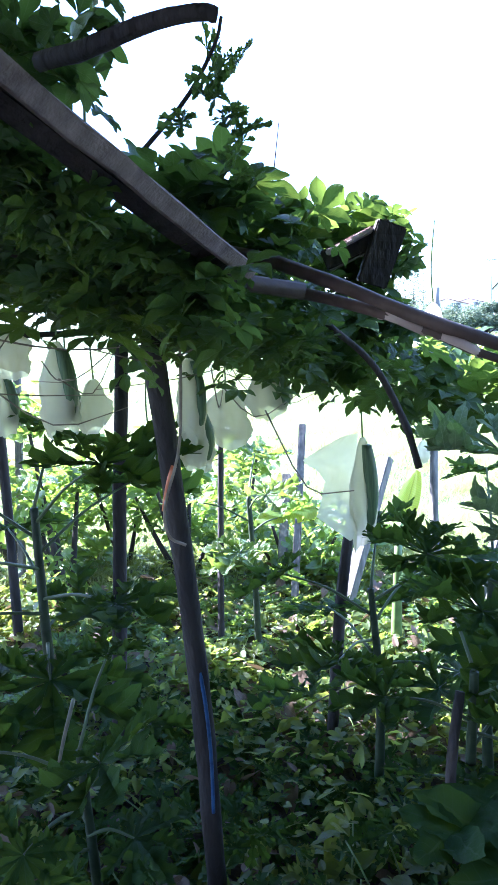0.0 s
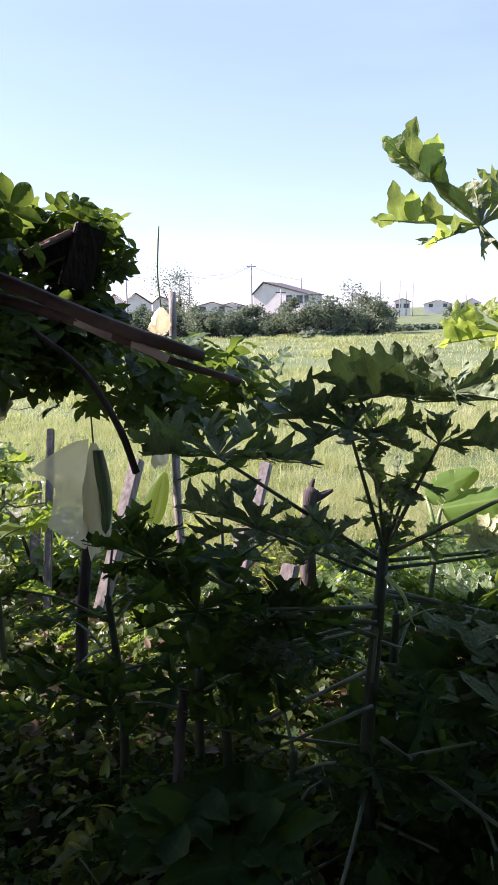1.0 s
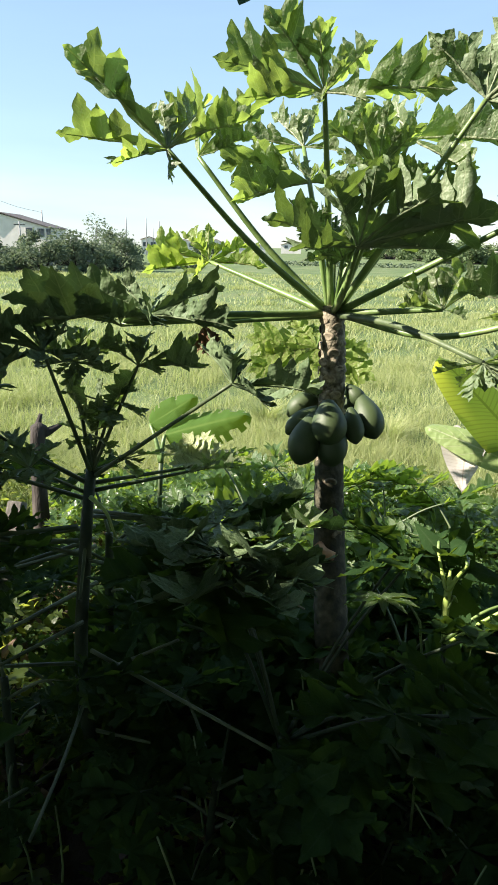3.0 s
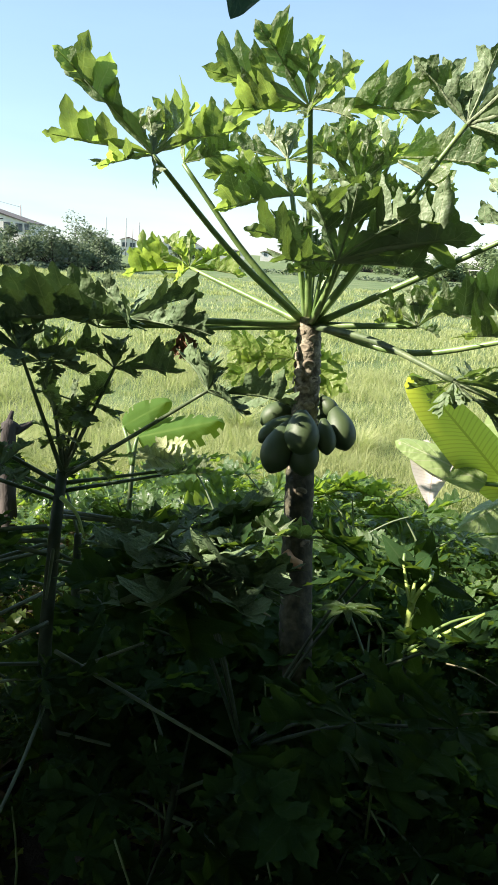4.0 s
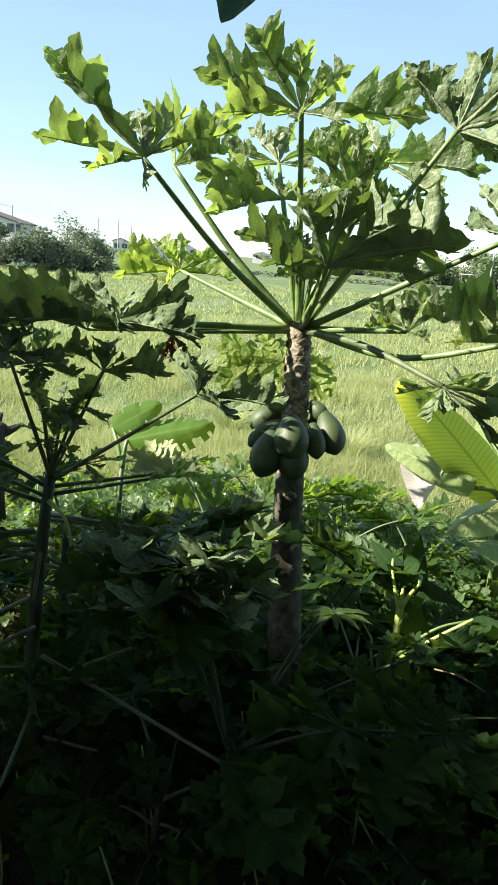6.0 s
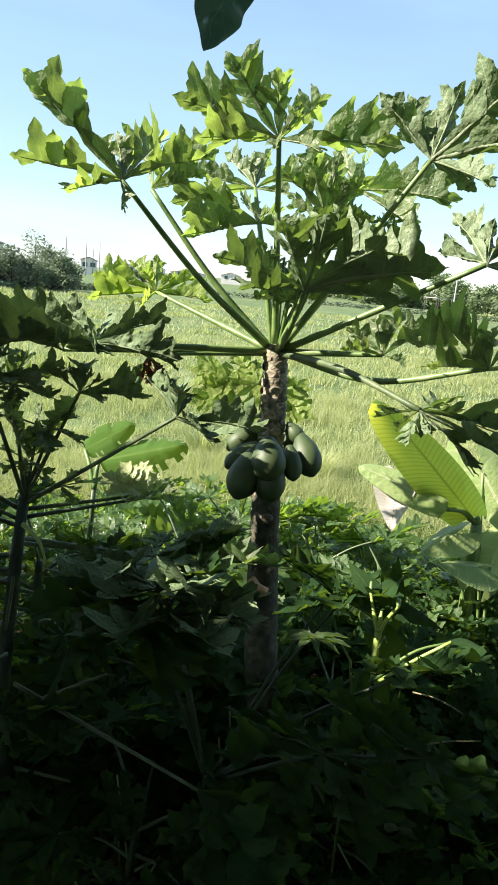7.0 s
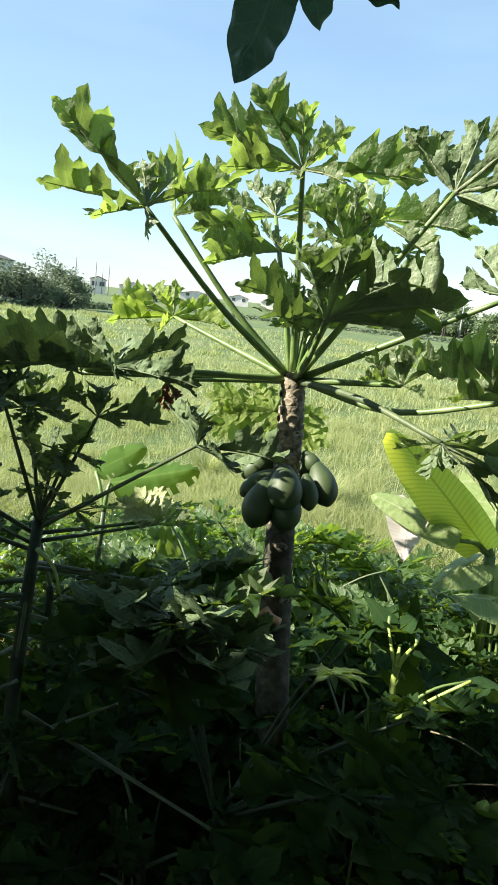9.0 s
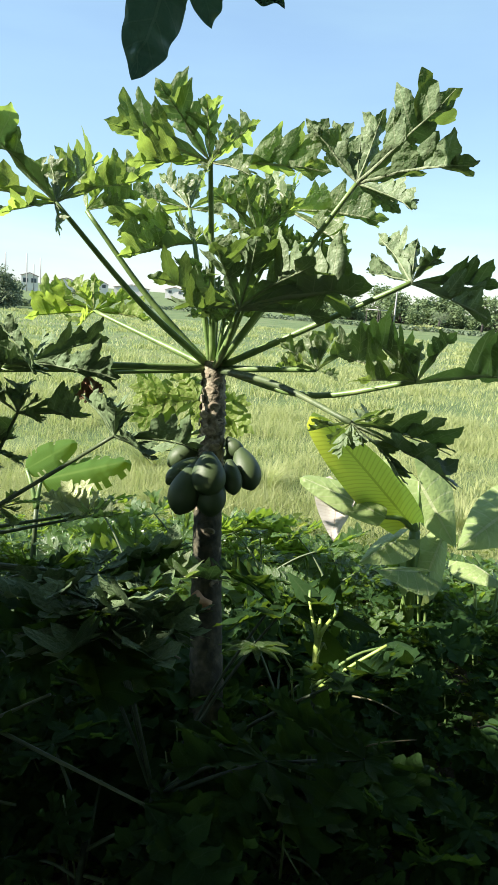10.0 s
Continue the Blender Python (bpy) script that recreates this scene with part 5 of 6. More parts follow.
tube("post", ((-0.661, 3.102, 0.247), (-0.601, 3.228, 1.368), (-0.519, 3.21, 2.229)), 0.036, 0.032, BARK, trellis, 14, 10, 0.08, 4)
tube("post", ((-0.26, 4.329, 0.026), (-0.235, 4.491, 0.803), (-0.197, 4.534, 1.679)), 0.022, 0.02, BARK, trellis, 10, 8, 0.08, 5)
tube("post", ((0.395, 3.236, 0.106), (0.466, 3.299, 0.872), (0.534, 3.335, 1.298)), 0.03, 0.026, BARK, trellis, 10, 8, 0.08, 6)
tube("post", ((1.062, 3.83, 0.806), (1.06, 3.925, 1.282), (1.105, 4.082, 2.365)), 0.026, 0.022, GREY_WOOD, trellis, 12, 8, 0.08, 7)
tube("post", ((0.665, 1.928, 0.591), (0.687, 1.989, 0.843), (0.728, 2.05, 1.048)), 0.019, 0.016, BARK, trellis, 10, 8, 0.08, 9)
# the board along the front edge, and its lip
def board(name, a, b, wide, thick, up, material, parent, label=""):
    a, b = Vector(a), Vector(b)
    m = frame_of(a, b, up)
    L = (b - a).length
    bm = box_bm((wide / L, 1.0, thick / L), (0, 0.5, 0), 0.004 / L)
    bmesh.ops.subdivide_edges(bm, edges=[e for e in bm.edges if abs((e.verts[0].co - e.verts[1].co).y) > 0.5], cuts=8)
    for v in bm.verts:
        v.co.z += 0.006 / L * noise.noise(Vector((v.co.y * 6, v.co.x * 9, 2)))
    bm.transform(m)
    bm.transform(Matrix.Translation(-Vector(parent.location)))
    return part(name, bm, material, parent, label, smooth=False)


board("rail", (0.122, 1.401, 2.351), (-0.171, 0.648, 2.581), 0.075, 0.03, (-0.35, -1.0, 0.35), TIMBER, trellis, "long sawn board along the edge")
board("rail", (0.11, 1.442, 2.332), (-0.207, 0.705, 2.576), 0.035, 0.025, (-0.35, -1.0, 0.2), BARK, trellis)
tube("pole", ((-0.293, 1.812, 2.469), (0.098, 1.727, 2.402), (0.28, 1.601, 2.333), (0.52, 1.564, 2.225), (0.715, 1.57, 2.154)), 0.018, 0.015, BAMBOO, trellis, 18, 9, 0.07, 10, "bent dark pole")
tube("pole", ((-0.095, 1.911, 2.397), (0.35, 1.652, 2.272), (0.526, 1.583, 2.203), (0.636, 1.565, 2.149), (0.806, 1.583, 2.092)), 0.016, 0.008, BAMBOO, trellis, 18, 9, 0.07, 11, "pole with worn stretches coloured as sunlit")
tube("pole", ((-0.996, 2.635, 2.217), (-0.734, 2.842, 2.217), (-0.397, 3.031, 2.214)), 0.014, 0.012, BARK, trellis, 10, 7, 0.08, 12)
tube("pole", ((-0.379, 1.36, 2.467), (-0.226, 1.409, 2.493), (-0.076, 1.391, 2.5)), 0.006, 0.005, STALK, trellis, 8, 6)
tube("pole", ((0.323, 1.981, 2.228), (0.466, 2.061, 2.097), (0.568, 2.126, 1.915), (0.617, 2.139, 1.763)), 0.009, 0.013, BARK, trellis, 14, 8, 0.1, 13, "hanging dead branch")
tube("pole", ((0.757, 3.105, 1.825), (0.921, 2.963, 1.801), (1.107, 2.803, 1.793)), 0.02, 0.016, BARK, trellis, 8, 7, 0.08, 14)
tube("pole", ((1.148, 3.275, 1.855), (0.953, 3.421, 1.877), (0.593, 3.361, 2.23)), 0.018, 0.014, BARK, trellis, 8, 7, 0.08, 15)
# pale sleeves on the poles show sunlit spots by colour
tube("worn_patch", ((0.423, 1.629, 2.244), (0.444, 1.604, 2.239), (0.473, 1.592, 2.226), (0.502, 1.585, 2.211), (0.523, 1.595, 2.2)), 0.0125, 0.0125, SUNLIT_BARE, trellis, 6, 9, 0.05, 16, "pale worn stretch with sunlight put into its colour")
tube("worn_patch", ((0.544, 1.59, 2.192), (0.562, 1.569, 2.187), (0.588, 1.562, 2.174), (0.615, 1.557, 2.161), (0.639, 1.572, 2.146)), 0.0115, 0.0105, SUNLIT_BARE, trellis, 6, 9, 0.05, 17, "pale worn stretch with sunlight put into its colour")
# rough poles that carry the vine farther back
for k, (a, b) in enumerate((((-2.6, 1.1, 2.95), (0.25, 1.55, 2.30)), ((-2.8, 2.0, 2.95), (0.4, 2.3, 2.28)), ((-2.8, 3.0, 2.9), (0.5, 3.3, 2.25)), ((-2.9, 4.2, 2.85), (0.3, 4.3, 2.25)), ((-0.4, 1.0, 2.50), (-0.4, 4.6, 2.40)), ((-1.6, 0.9, 2.74), (-1.7, 4.6, 2.6)), ((-2.6, 0.9, 2.93), (-2.7, 4.6, 2.8)))):
    tube("pole", (a, (Vector(a) + Vector(b)) / 2 - Vector((0, 0, 0.05)), b), 0.022, 0.018, BAMBOO, trellis, 8, 7, 0.08, 20 + k)
for x, y in ((-2.6, 1.2), (-2.7, 4.2), (-1.7, 4.5), (-1.6, 2.6), (-2.7, 2.7)):
    tube("post", ((x, y, -0.1), (x + 0.03, y, 1.4), (x, y + 0.02, 2.78)), 0.034, 0.03, BARK, trellis, 8, 9, 0.08, int(9 - x * 3 + y * 5))
BLUE = plain_mat("blue_rope", ((0.35, (0.012, 0.045, 0.13)), (0.65, (0.03, 0.1, 0.23))), 30, 0.6, 0.4, 120)
ORANGE = plain_mat("orange_tape", ((0.35, (0.5, 0.12, 0.03)), (0.65, (0.72, 0.28, 0.12))), 20, 0.5, 0.3, 90)
CORD = plain_mat("dry_cord", ((0.35, (0.16, 0.125, 0.085)), (0.65, (0.32, 0.26, 0.18))), 20, 0.8, 0.3, 90)
rope = thing("rope", (-0.126, 2.258, 1.025), "blue plastic rope running down the leaning post", "rope")
tube("strand", ((-0.129, 2.244, 1.054), (-0.11, 2.221, 0.916), (-0.099, 2.201, 0.732), (-0.098, 2.167, 0.534)), 0.0075, 0.0065, BLUE, rope, 16, 7)
tie = thing("tie", (-0.159, 2.107, 1.777), "orange tape and dry cord tied round the post", "tie")
tube("tape", ((-0.149, 2.109, 1.802), (-0.164, 2.097, 1.761), (-0.179, 2.085, 1.701), (-0.188, 2.094, 1.663)), 0.010, 0.007, ORANGE, tie, 8, 6)
tube("cord", ((-0.104, 2.086, 2.196), (-0.11, 2.084, 2.026), (-0.127, 2.076, 1.854), (-0.18, 2.069, 1.679), (-0.171, 2.064, 1.588), (-0.121, 2.072, 1.555)), 0.005, 0.005, CORD, tie, 18, 6)
# arched dry stalk above the board and a leafy shoot
arch = thing("dry_branch", (-0.087, 0.943, 2.587), "dark bent branch arching up from the board", "branch")
tube("branch", ((-0.105, 0.94, 2.583), (-0.037, 0.904, 2.581), (0.046, 0.872, 2.594), (0.108, 0.857, 2.596), (0.13, 0.86, 2.593)), 0.013, 0.009, BARK, arch, 16, 8, 0.08, 30)
shoot = thing("vine_shoot", (-0.053, 1.429, 2.586), "leafy vine shoot rising above the trellis", "vine")
tube("stem", ((-0.061, 1.428, 2.583), (0.034, 1.371, 2.655), (0.096, 1.303, 2.719), (0.112, 1.27, 2.751)), 0.005, 0.003, BARK, shoot, 12, 6)


def canopy_z(x, y):
    return 2.24 - 0.20 * (x - 0.12) + 0.03 * (y - 1.4) + (0.10 * max(0, -x - 0.2)) - 0.06 * (y - 1.4) * max(0.0, x)


def vine_canopy():
    rng = random.Random(8)
    places, sizes, which = [], [], []
    while len(places) < 15000:
        x, y = rng.uniform(-3.0, 0.75), rng.uniform(0.95, 4.7)
        edge = 0.12 + 0.30 * (y - 1.3) if y < 3.0 else 0.63
        if x > edge + 0.15 * noise.noise(Vector((y * 3, 0, 0))) or (x > -0.9 and y < 1.25 + 0.3 * max(0, -x)):
            continue
        z = canopy_z(x, y) + rng.gauss(0.02, 0.055) + 0.06 * noise.noise(Vector((x * 2, y * 2, 3)))
        if rng.random() < 0.05 and y > 1.7:
            z -= rng.uniform(0.03, 0.2)
        places.append((x, y, z))
        sizes.append(rng.uniform(0.04, 0.085))
        which.append(rng.randrange(3))
    strewn("trellis_vine", ROUND, poses_of(rng, places, sizes, 0.55), which, VINE, "dense vine leaves matted over the trellis", "vine")
    # dry tangled runners under the leaves
    V, F, off = [], [], 0
    for i in range(100):
        x, y = rng.uniform(-2.2, 0.5), rng.uniform(1.35, 4.2)
        z = canopy_z(x, y) - rng.uniform(0.0, 0.32)
        a, L = rng.uniform(0, 6.28), rng.uniform(0.2, 0.7)
        e = Vector((x + L * math.sin(a), y + L * math.cos(a), z + rng.uniform(-0.15, 0.12)))
        if e.x > 0.45:
            continue
        v, f = tube_arrays(((x, y, z), (Vector((x, y, z)) + e) / 2 - Vector((0, 0, rng.uniform(0, .12))), e), 0.0026, 0.0014, 7, 5)
        V.append(v)
        F += [tuple(k + off for k in q) for q in f]
        off += len(v)
    bm = bmesh.new()
    vs = [bm.verts.new(q) for q in np.vstack(V)]
    for q in F:
        bm.faces.new([vs[i] for i in dict.fromkeys(q)])
    tagged(part("dry_runners", bm, CORD), "tangle of dry vine runners under the trellis", "vine", kind="stuff")


vine_canopy()


def sprig(name, centre, spread, count, size, seed, label, material=VINE, shapes=None, tilt=0.8, category="vine"):
    rng = random.Random(seed)
    pl = []
    for _ in range(count):
        n = Vector((rng.gauss(0, 1), rng.gauss(0, 1), rng.gauss(0, 1))).normalized() * rng.random() ** 0.45 * 1.7
        pl.append(Vector(centre) + Vector((n.x * spread[0], n.y * spread[1], n.z * spread[2])))
    return strewn(name, shapes or ROUND, poses_of(rng, pl, [size * rng.uniform(0.6, 1.3) for _ in pl], tilt), [rng.randrange(3) for _ in pl], material, label, category)


sprig("vine_leaves", (0.104, 1.349, 2.64), (0.05, 0.03, 0.085), 17, 0.045, 41, "small lobed leaves on a vine shoot against the sky", shapes=SMALL_ARRAYS, tilt=1.2)
sprig("vine_leaves", (-0.233, 1.338, 2.75), (0.10, 0.08, 0.10), 60, 0.075, 42, "vine leaves crowding above the trellis board")
sprig("vine_leaves", (0.011, 1.654, 2.531), (0.11, 0.12, 0.045), 70, 0.09, 43, "vine leaves crowding above the trellis board")
sprig("vine_leaves", (0.137, 1.874, 2.455), (0.14, 0.12, 0.05), 90, 0.09, 44, "vine leaves along the trellis edge")
sprig("vine_leaves", (0.447, 2.483, 2.454), (0.14, 0.14, 0.10), 170, 0.09, 45, "leafy vine mound standing above the trellis")
sprig("vine_leaves", (0.429, 2.391, 2.222), (0.13, 0.15, 0.03), 90, 0.09, 46, "vine leaves along the trellis edge")
sprig("vine_leaves", (0.921, 2.822, 1.963), (0.28, 0.25, 0.12), 170, 0.1, 47, "loose vine leaves hanging past the trellis end")
sprig("vine_leaves", (0.38, 2.377, 2.1), (0.2, 0.2, 0.06), 120, 0.08, 48, "dark vine leaves hanging under the trellis")
RAIL_A, RAIL_B = Vector((0.117, 1.482, 2.334)), Vector((-0.213, 0.719, 2.592))
rail_rng = random.Random(52)
hung = []
for _ in range(2600):
    u = rail_rng.random() ** 0.8
    q = RAIL_A.lerp(RAIL_B, u)
    back = rail_rng.uniform(0.06, 0.9)
    hung.append(q + Vector((-0.25 * back + rail_rng.gauss(0, 0.03), back, -0.03 - 0.1 * back - 0.1 * rail_rng.random() ** 1.5 * (1 - 0.4 * u))))
strewn("vine_leaves", ROUND, poses_of(rail_rng, hung, [rail_rng.uniform(0.028, 0.055) for _ in hung], 0.7), [rail_rng.randrange(3) for _ in hung], VINE, "dark vine leaves matted under the trellis board", "vine")
plank = thing("broken_planks", (0.457, 2.283, 2.438), "two broken dark planks leaning in the vine", "plank")
board("plank", (0.327, 2.007, 2.392), (0.516, 1.995, 2.472), 0.06, 0.03, (0.3, -1, 0.4), BARK, plank)
board("plank", (0.454, 1.989, 2.323), (0.511, 1.973, 2.484), 0.085, 0.03, (0.2, -1, 0.1), BARK, plank)
# pale strip paints the sun on the plank's upper edge
board("plank_edge", (0.332, 1.986, 2.414), (0.46, 1.978, 2.472), 0.014, 0.03, (0.2, -1, 0.3), SUNLIT_BARE, plank, "pale strip for the sunlit upper edge")
twig = thing("dry_twig", (0.18, 2.187, 2.53), "thin bare twig standing upright from the vine", "twig")
tube("stem", ((0.171, 2.192, 2.482), (0.194, 2.168, 2.654), (0.216, 2.137, 2.8)), 0.003, 0.0015, BARK, twig, 8, 5)

# bags
def bag_mat():
    m, nt, p = mat("thin_white_bag")
    n = noise_of(nt, 12.0, 4.0)
    nt.links.new(ramp(nt, n, (0.3, (0.7, 0.68, 0.5)), (0.7, (0.84, 0.82, 0.66))), p.inputs["Base Color"])
    p.inputs["Roughness"].default_value = 0.35
    bumped(nt, p, noise_of(nt, 30.0, 3.0), 0.5, 0.006)
    t = nt.nodes.new("ShaderNodeBsdfTranslucent")
    t.inputs[0].default_value = (0.8, 0.76, 0.5, 1)
    g = nt.nodes.new("ShaderNodeBsdfTransparent")
    mx, mx2 = nt.nodes.new("ShaderNodeMixShader"), nt.nodes.new("ShaderNodeMixShader")
    mx.inputs[0].default_value, mx2.inputs[0].default_value = 0.55, 0.18
    nt.links.new(p.outputs[0], mx.inputs[1])
    nt.links.new(t.outputs[0], mx.inputs[2])
    nt.links.new(mx.outputs[0], mx2.inputs[1])
    nt.links.new(g.outputs[0], mx2.inputs[2])
    nt.links.new(mx2.outputs[0], nt.nodes["Material Output"].inputs[0])
    return m


BAG = bag_mat()
GOURD = plain_mat("ridged_gourd_skin", ((0.3, (0.06, 0.11, 0.045)), (0.7, (0.14, 0.22, 0.09))), 20, 0.5, 0.3, 60, stretch=(6, 6, 0.5))


def gourd_bm(length, wide):
    bm = bmesh.new()
    rows, sides = [], 20
    for i in range(17):
        s = i / 16
        r = wide / 2 * (0.35 + 0.65 * math.sin(math.pi * min(1, s * 0.9 + 0.12)) ** 0.6) * (0.05 if s == 1 else 1)
        rows.append([bm.verts.new((r * (1 + 0.10 * math.cos(10 * 2 * math.pi * k / sides)) * math.cos(2 * math.pi * k / sides) + 0.02 * math.sin(2.5 * s), r * math.sin(2 * math.pi * k / sides), -s * length)) for k in range(sides)])
    for a, b in zip(rows, rows[1:]):
        for k in range(sides):
            bm.faces.new((a[(k + 1) % sides], a[k], b[k], b[(k + 1) % sides]))
    bm.faces.new(rows[0])
    return bm


def bagged_gourd(top, length, wide, seed, spread=1.0, gourd=True, turn=0.0, flare=0.35, pull=0.12, flap=0.0):
    """A gourd hanging from its stem inside a thin bag that is open below."""
    rng = random.Random(seed)
    g = thing("bagged_gourd", top, "hanging ridged gourd wrapped in a thin white bag" if gourd else "thin white bag hanging from the trellis over a young fruit", "gourd", "bagged gourds")
    up = Vector(top)
    tube("stem", (up + Vector((0.01, 0, 0.35)), up + Vector((0.0, 0.01, 0.15)), up), 0.004, 0.004, STALK, g, 8, 6)
    if gourd:
        ob = part("gourd", gourd_bm(length * 0.82, wide * 0.5), GOURD, g, "dark green ridged gourd")
        ob.location = (wide * 0.12, -0.02 if flap else 0, -0.03)
    bm = bmesh.new()
    rows, sides, steps = [], 26, 12
    for i in range(steps + 1):
        s = i / steps
        ring = []
        for k in range(sides):
            w = 2 * math.pi * k / sides
            ra = wide * (0.10 + 0.42 * min(1, s * 2.2) ** 0.7) * (1 + flare * s * spread) * (1 - 0.35 * max(0, s - 0.75) / 0.25)
            fold = 1 + 0.14 * math.sin(w * 5 + seed) * (0.4 + s) + 0.3 * noise.noise(Vector((math.cos(w) * 1.5, math.sin(w) * 1.5, s * 3 + seed))) + 0.22 * noise.noise(Vector((math.cos(w) * 4, math.sin(w) * 4, s * 7 + seed)))
            z = -s * length + (0.2 * length * (0.6 * noise.noise(Vector((math.cos(w) * 1.2, math.sin(w) * 1.2, seed))) + 0.5 * math.cos(w + seed)) * s)
            ring.append(bm.verts.new((ra * fold * math.cos(w) - pull * wide * math.sin(2.2 * s), ra * 0.4 * fold * math.sin(w), z)))
        rows.append(ring)
    for a, b in zip(rows, rows[1:]):
        for k in range(sides):
            bm.faces.new((a[k], a[(k + 1) % sides], b[(k + 1) % sides], b[k]))
    if flap:
        # a loose sheet pulled out to one side, wide above, pinched, wide again below
        across, down = 8, 16
        sheet = []
        for i in range(down + 1):
            s = i / down
            reach = flap * float(np.interp(s, (0, 0.18, 0.42, 0.75, 1.0), (0.3, 1.0, 0.6, 0.8, 0.2)))
            for k in range(across + 1):
                u = k / across
                crumple = 0.012 * noise.noise(Vector((u * 3, s * 4, seed))) + 0.006 * noise.noise(Vector((u * 9, s * 11, seed)))
                sheet.append(bm.verts.new((-0.02 - u * reach, 0.03 * math.sin(2 * u + 3 * s) + crumple * 2, 0.02 - s * length * (0.92 + 0.12 * u) - (0.02 * u if s < 0.3 else 0))))
        for i in range(down):
            for k in range(across):
                o = i * (across + 1) + k
                bm.faces.new((sheet[o], sheet[o + 1], sheet[o + across + 2], sheet[o + across + 1]))
    part("bag", bm, BAG, g, "thin translucent white bag")
    g.rotation_euler = (0, 0, turn)
    return g


bagged_gourd((0.538, 2.937, 1.722), 0.45, 0.11, 1, 0.3, True, 0.1, 0.1, 0.0, 0.24)
bagged_gourd((-0.124, 2.464, 2.135), 0.30, 0.09, 2, 0.5, True, 0.4, 0.1)
bagged_gourd((-0.127, 2.648, 1.92), 0.24, 0.13, 3, 1.0, True, 0.9)
bagged_gourd((-0.03, 2.863, 1.959), 0.22, 0.20, 4, 0.6, False, 0.2)
bagged_gourd((0.163, 2.68, 2.079), 0.20, 0.16, 5, 0.6, True, 0.7)
bagged_gourd((-0.7, 2.8, 2.187), 0.36, 0.13, 6, 0.7, True, 0.0)
bagged_gourd((-0.61, 2.974, 2.015), 0.22, 0.12, 7, 0.6, False, 0.5)
bagged_gourd((-0.788, 2.506, 2.262), 0.18, 0.14, 8, 0.8, False, 0.3)
bagged_gourd((-0.365, 2.314, 2.455), 0.20, 0.16, 9, 0.7, False, 0.3)
bagged_gourd((-0.74, 3.042, 2.032), 0.24, 0.09, 10, 0.4, True, 0.6)
bagged_gourd((-1.032, 3.048, 2.056), 0.26, 0.10, 11, 0.5, True, 0.6)
bagged_gourd((-0.423, 3.185, 1.716), 0.2, 0.12, 12, 0.9, False, 1.0)
bagged_gourd((-0.263, 1.809, 2.55), 0.13, 0.06, 13, 0.4, False, 1.0)
bagged_gourd((0.883, 3.149, 2.276), 0.12, 0.14, 14, 0.4, False, 1.0)
bagged_gourd((0.909, 3.488, 1.597), 0.12, 0.13, 15, 0.4, False, 1.0)


# ---- bananas and taros at the field's edge ----
def banana_blade(seed, stations=26, width=0.3, split=0.25, droop=0.35, fold=0.35):
    rng = random.Random(seed)
    V, F, U = [], [], []
    cuts = {k for k in range(3, stations) if rng.random() < split}
    sag = 0.0
    rows = []
    for k in range(stations + 1):
        s = k / stations
        w = 0.5 * width * max(0.0, math.sin(math.pi * (0.05 + 0.95 * s) ** 0.7)) ** 0.45
        if k in cuts:
            sag = rng.uniform(-0.05, 0.03)
        for j in range(-3, 4):
            u = j / 3
            V.append((u * w, s + 0.02 * abs(u), fold * abs(u) * w - 0.5 * width * abs(u) ** 2 * 0.4 - droop * s * s + sag * abs(u))) 
            U.append((u, s))
    for k in range(stations):
        for j in range(6):
            if k in cuts and j in (0, 5):
                continue
            o = k * 7 + j
            F.append((o, o + 1, o + 8, o + 7))
    return mesh_of("leaf_blade", V, F, U)


def big_leaf(plant, foot, joint, tip, up, me, material, thick=0.012, width=1.0, label=""):
    mid = (Vector(foot) + Vector(joint)) / 2 + Vector((0, 0, 0.03))
    st = tube("leaf_stalk", (foot, mid, joint), thick * 1.4, thick * 0.8, STALK, plant, 10, 7)
    ob = put("leaf_blade", me, material, st, label)
    m = frame_of(joint, tip, up, width)
    m.translation = m.translation - plant.location
    ob.matrix_basis = m
    return st


def heart_blade(seed):
    V, F, U = ovate(seed, 14, 0.86, 1.6, 0.12, 0.3, 0.55, 0.012)
    return mesh_of("leaf_blade", V, F, U)


HEARTS = [heart_blade(61), heart_blade(62)]
ROOFS = [mesh_of("leaf_blade", *ovate(k, 14, 0.72, 1.5, -0.75, 0.12, 0.5, 0.012)) for k in (63, 64)]
banana = thing("banana_plant", (3.845, 1.668, 0.823), "young banana plant with one glowing backlit leaf", "banana plant")
banana.location.z = 0
BF = Vector((3.852, 1.704, 1.045))
tube("stem", (banana.location, (banana.location + BF) / 2, BF), 0.05, 0.03, STALK, banana, 8, 10)
big_leaf(banana, BF, (3.805, 1.706, 1.086), (3.269, 2.029, 1.724), UP + FW, banana_blade(1, split=0.0, width=0.34, droop=0.05, fold=0.1), BANANA, 0.016, 1.0, "broad banana leaf lit from behind")
# pale taro material stands in for the sun's sheen on this banana leaf
big_leaf(banana, BF, (3.650, 1.777, 1.138), (3.407, 2.183, 1.318), UP * 0.75 - FW * 0.7 - RT * 0.45, banana_blade(2, split=0.0, width=0.34, droop=0.1, fold=0.25), TARO, 0.014, 1.0, "banana leaf paled in colour to look sunlit from above")
small_banana = thing("banana_plant", (2.456, 3.464, 0.964), "small banana plant with split leaves among the weeds", "banana plant")
small_banana.location.z = 0
SB = Vector((2.491, 3.434, 0.932))
tube("stem", (small_banana.location, SB), 0.022, 0.014, DULL_STALK, small_banana, 8, 10)
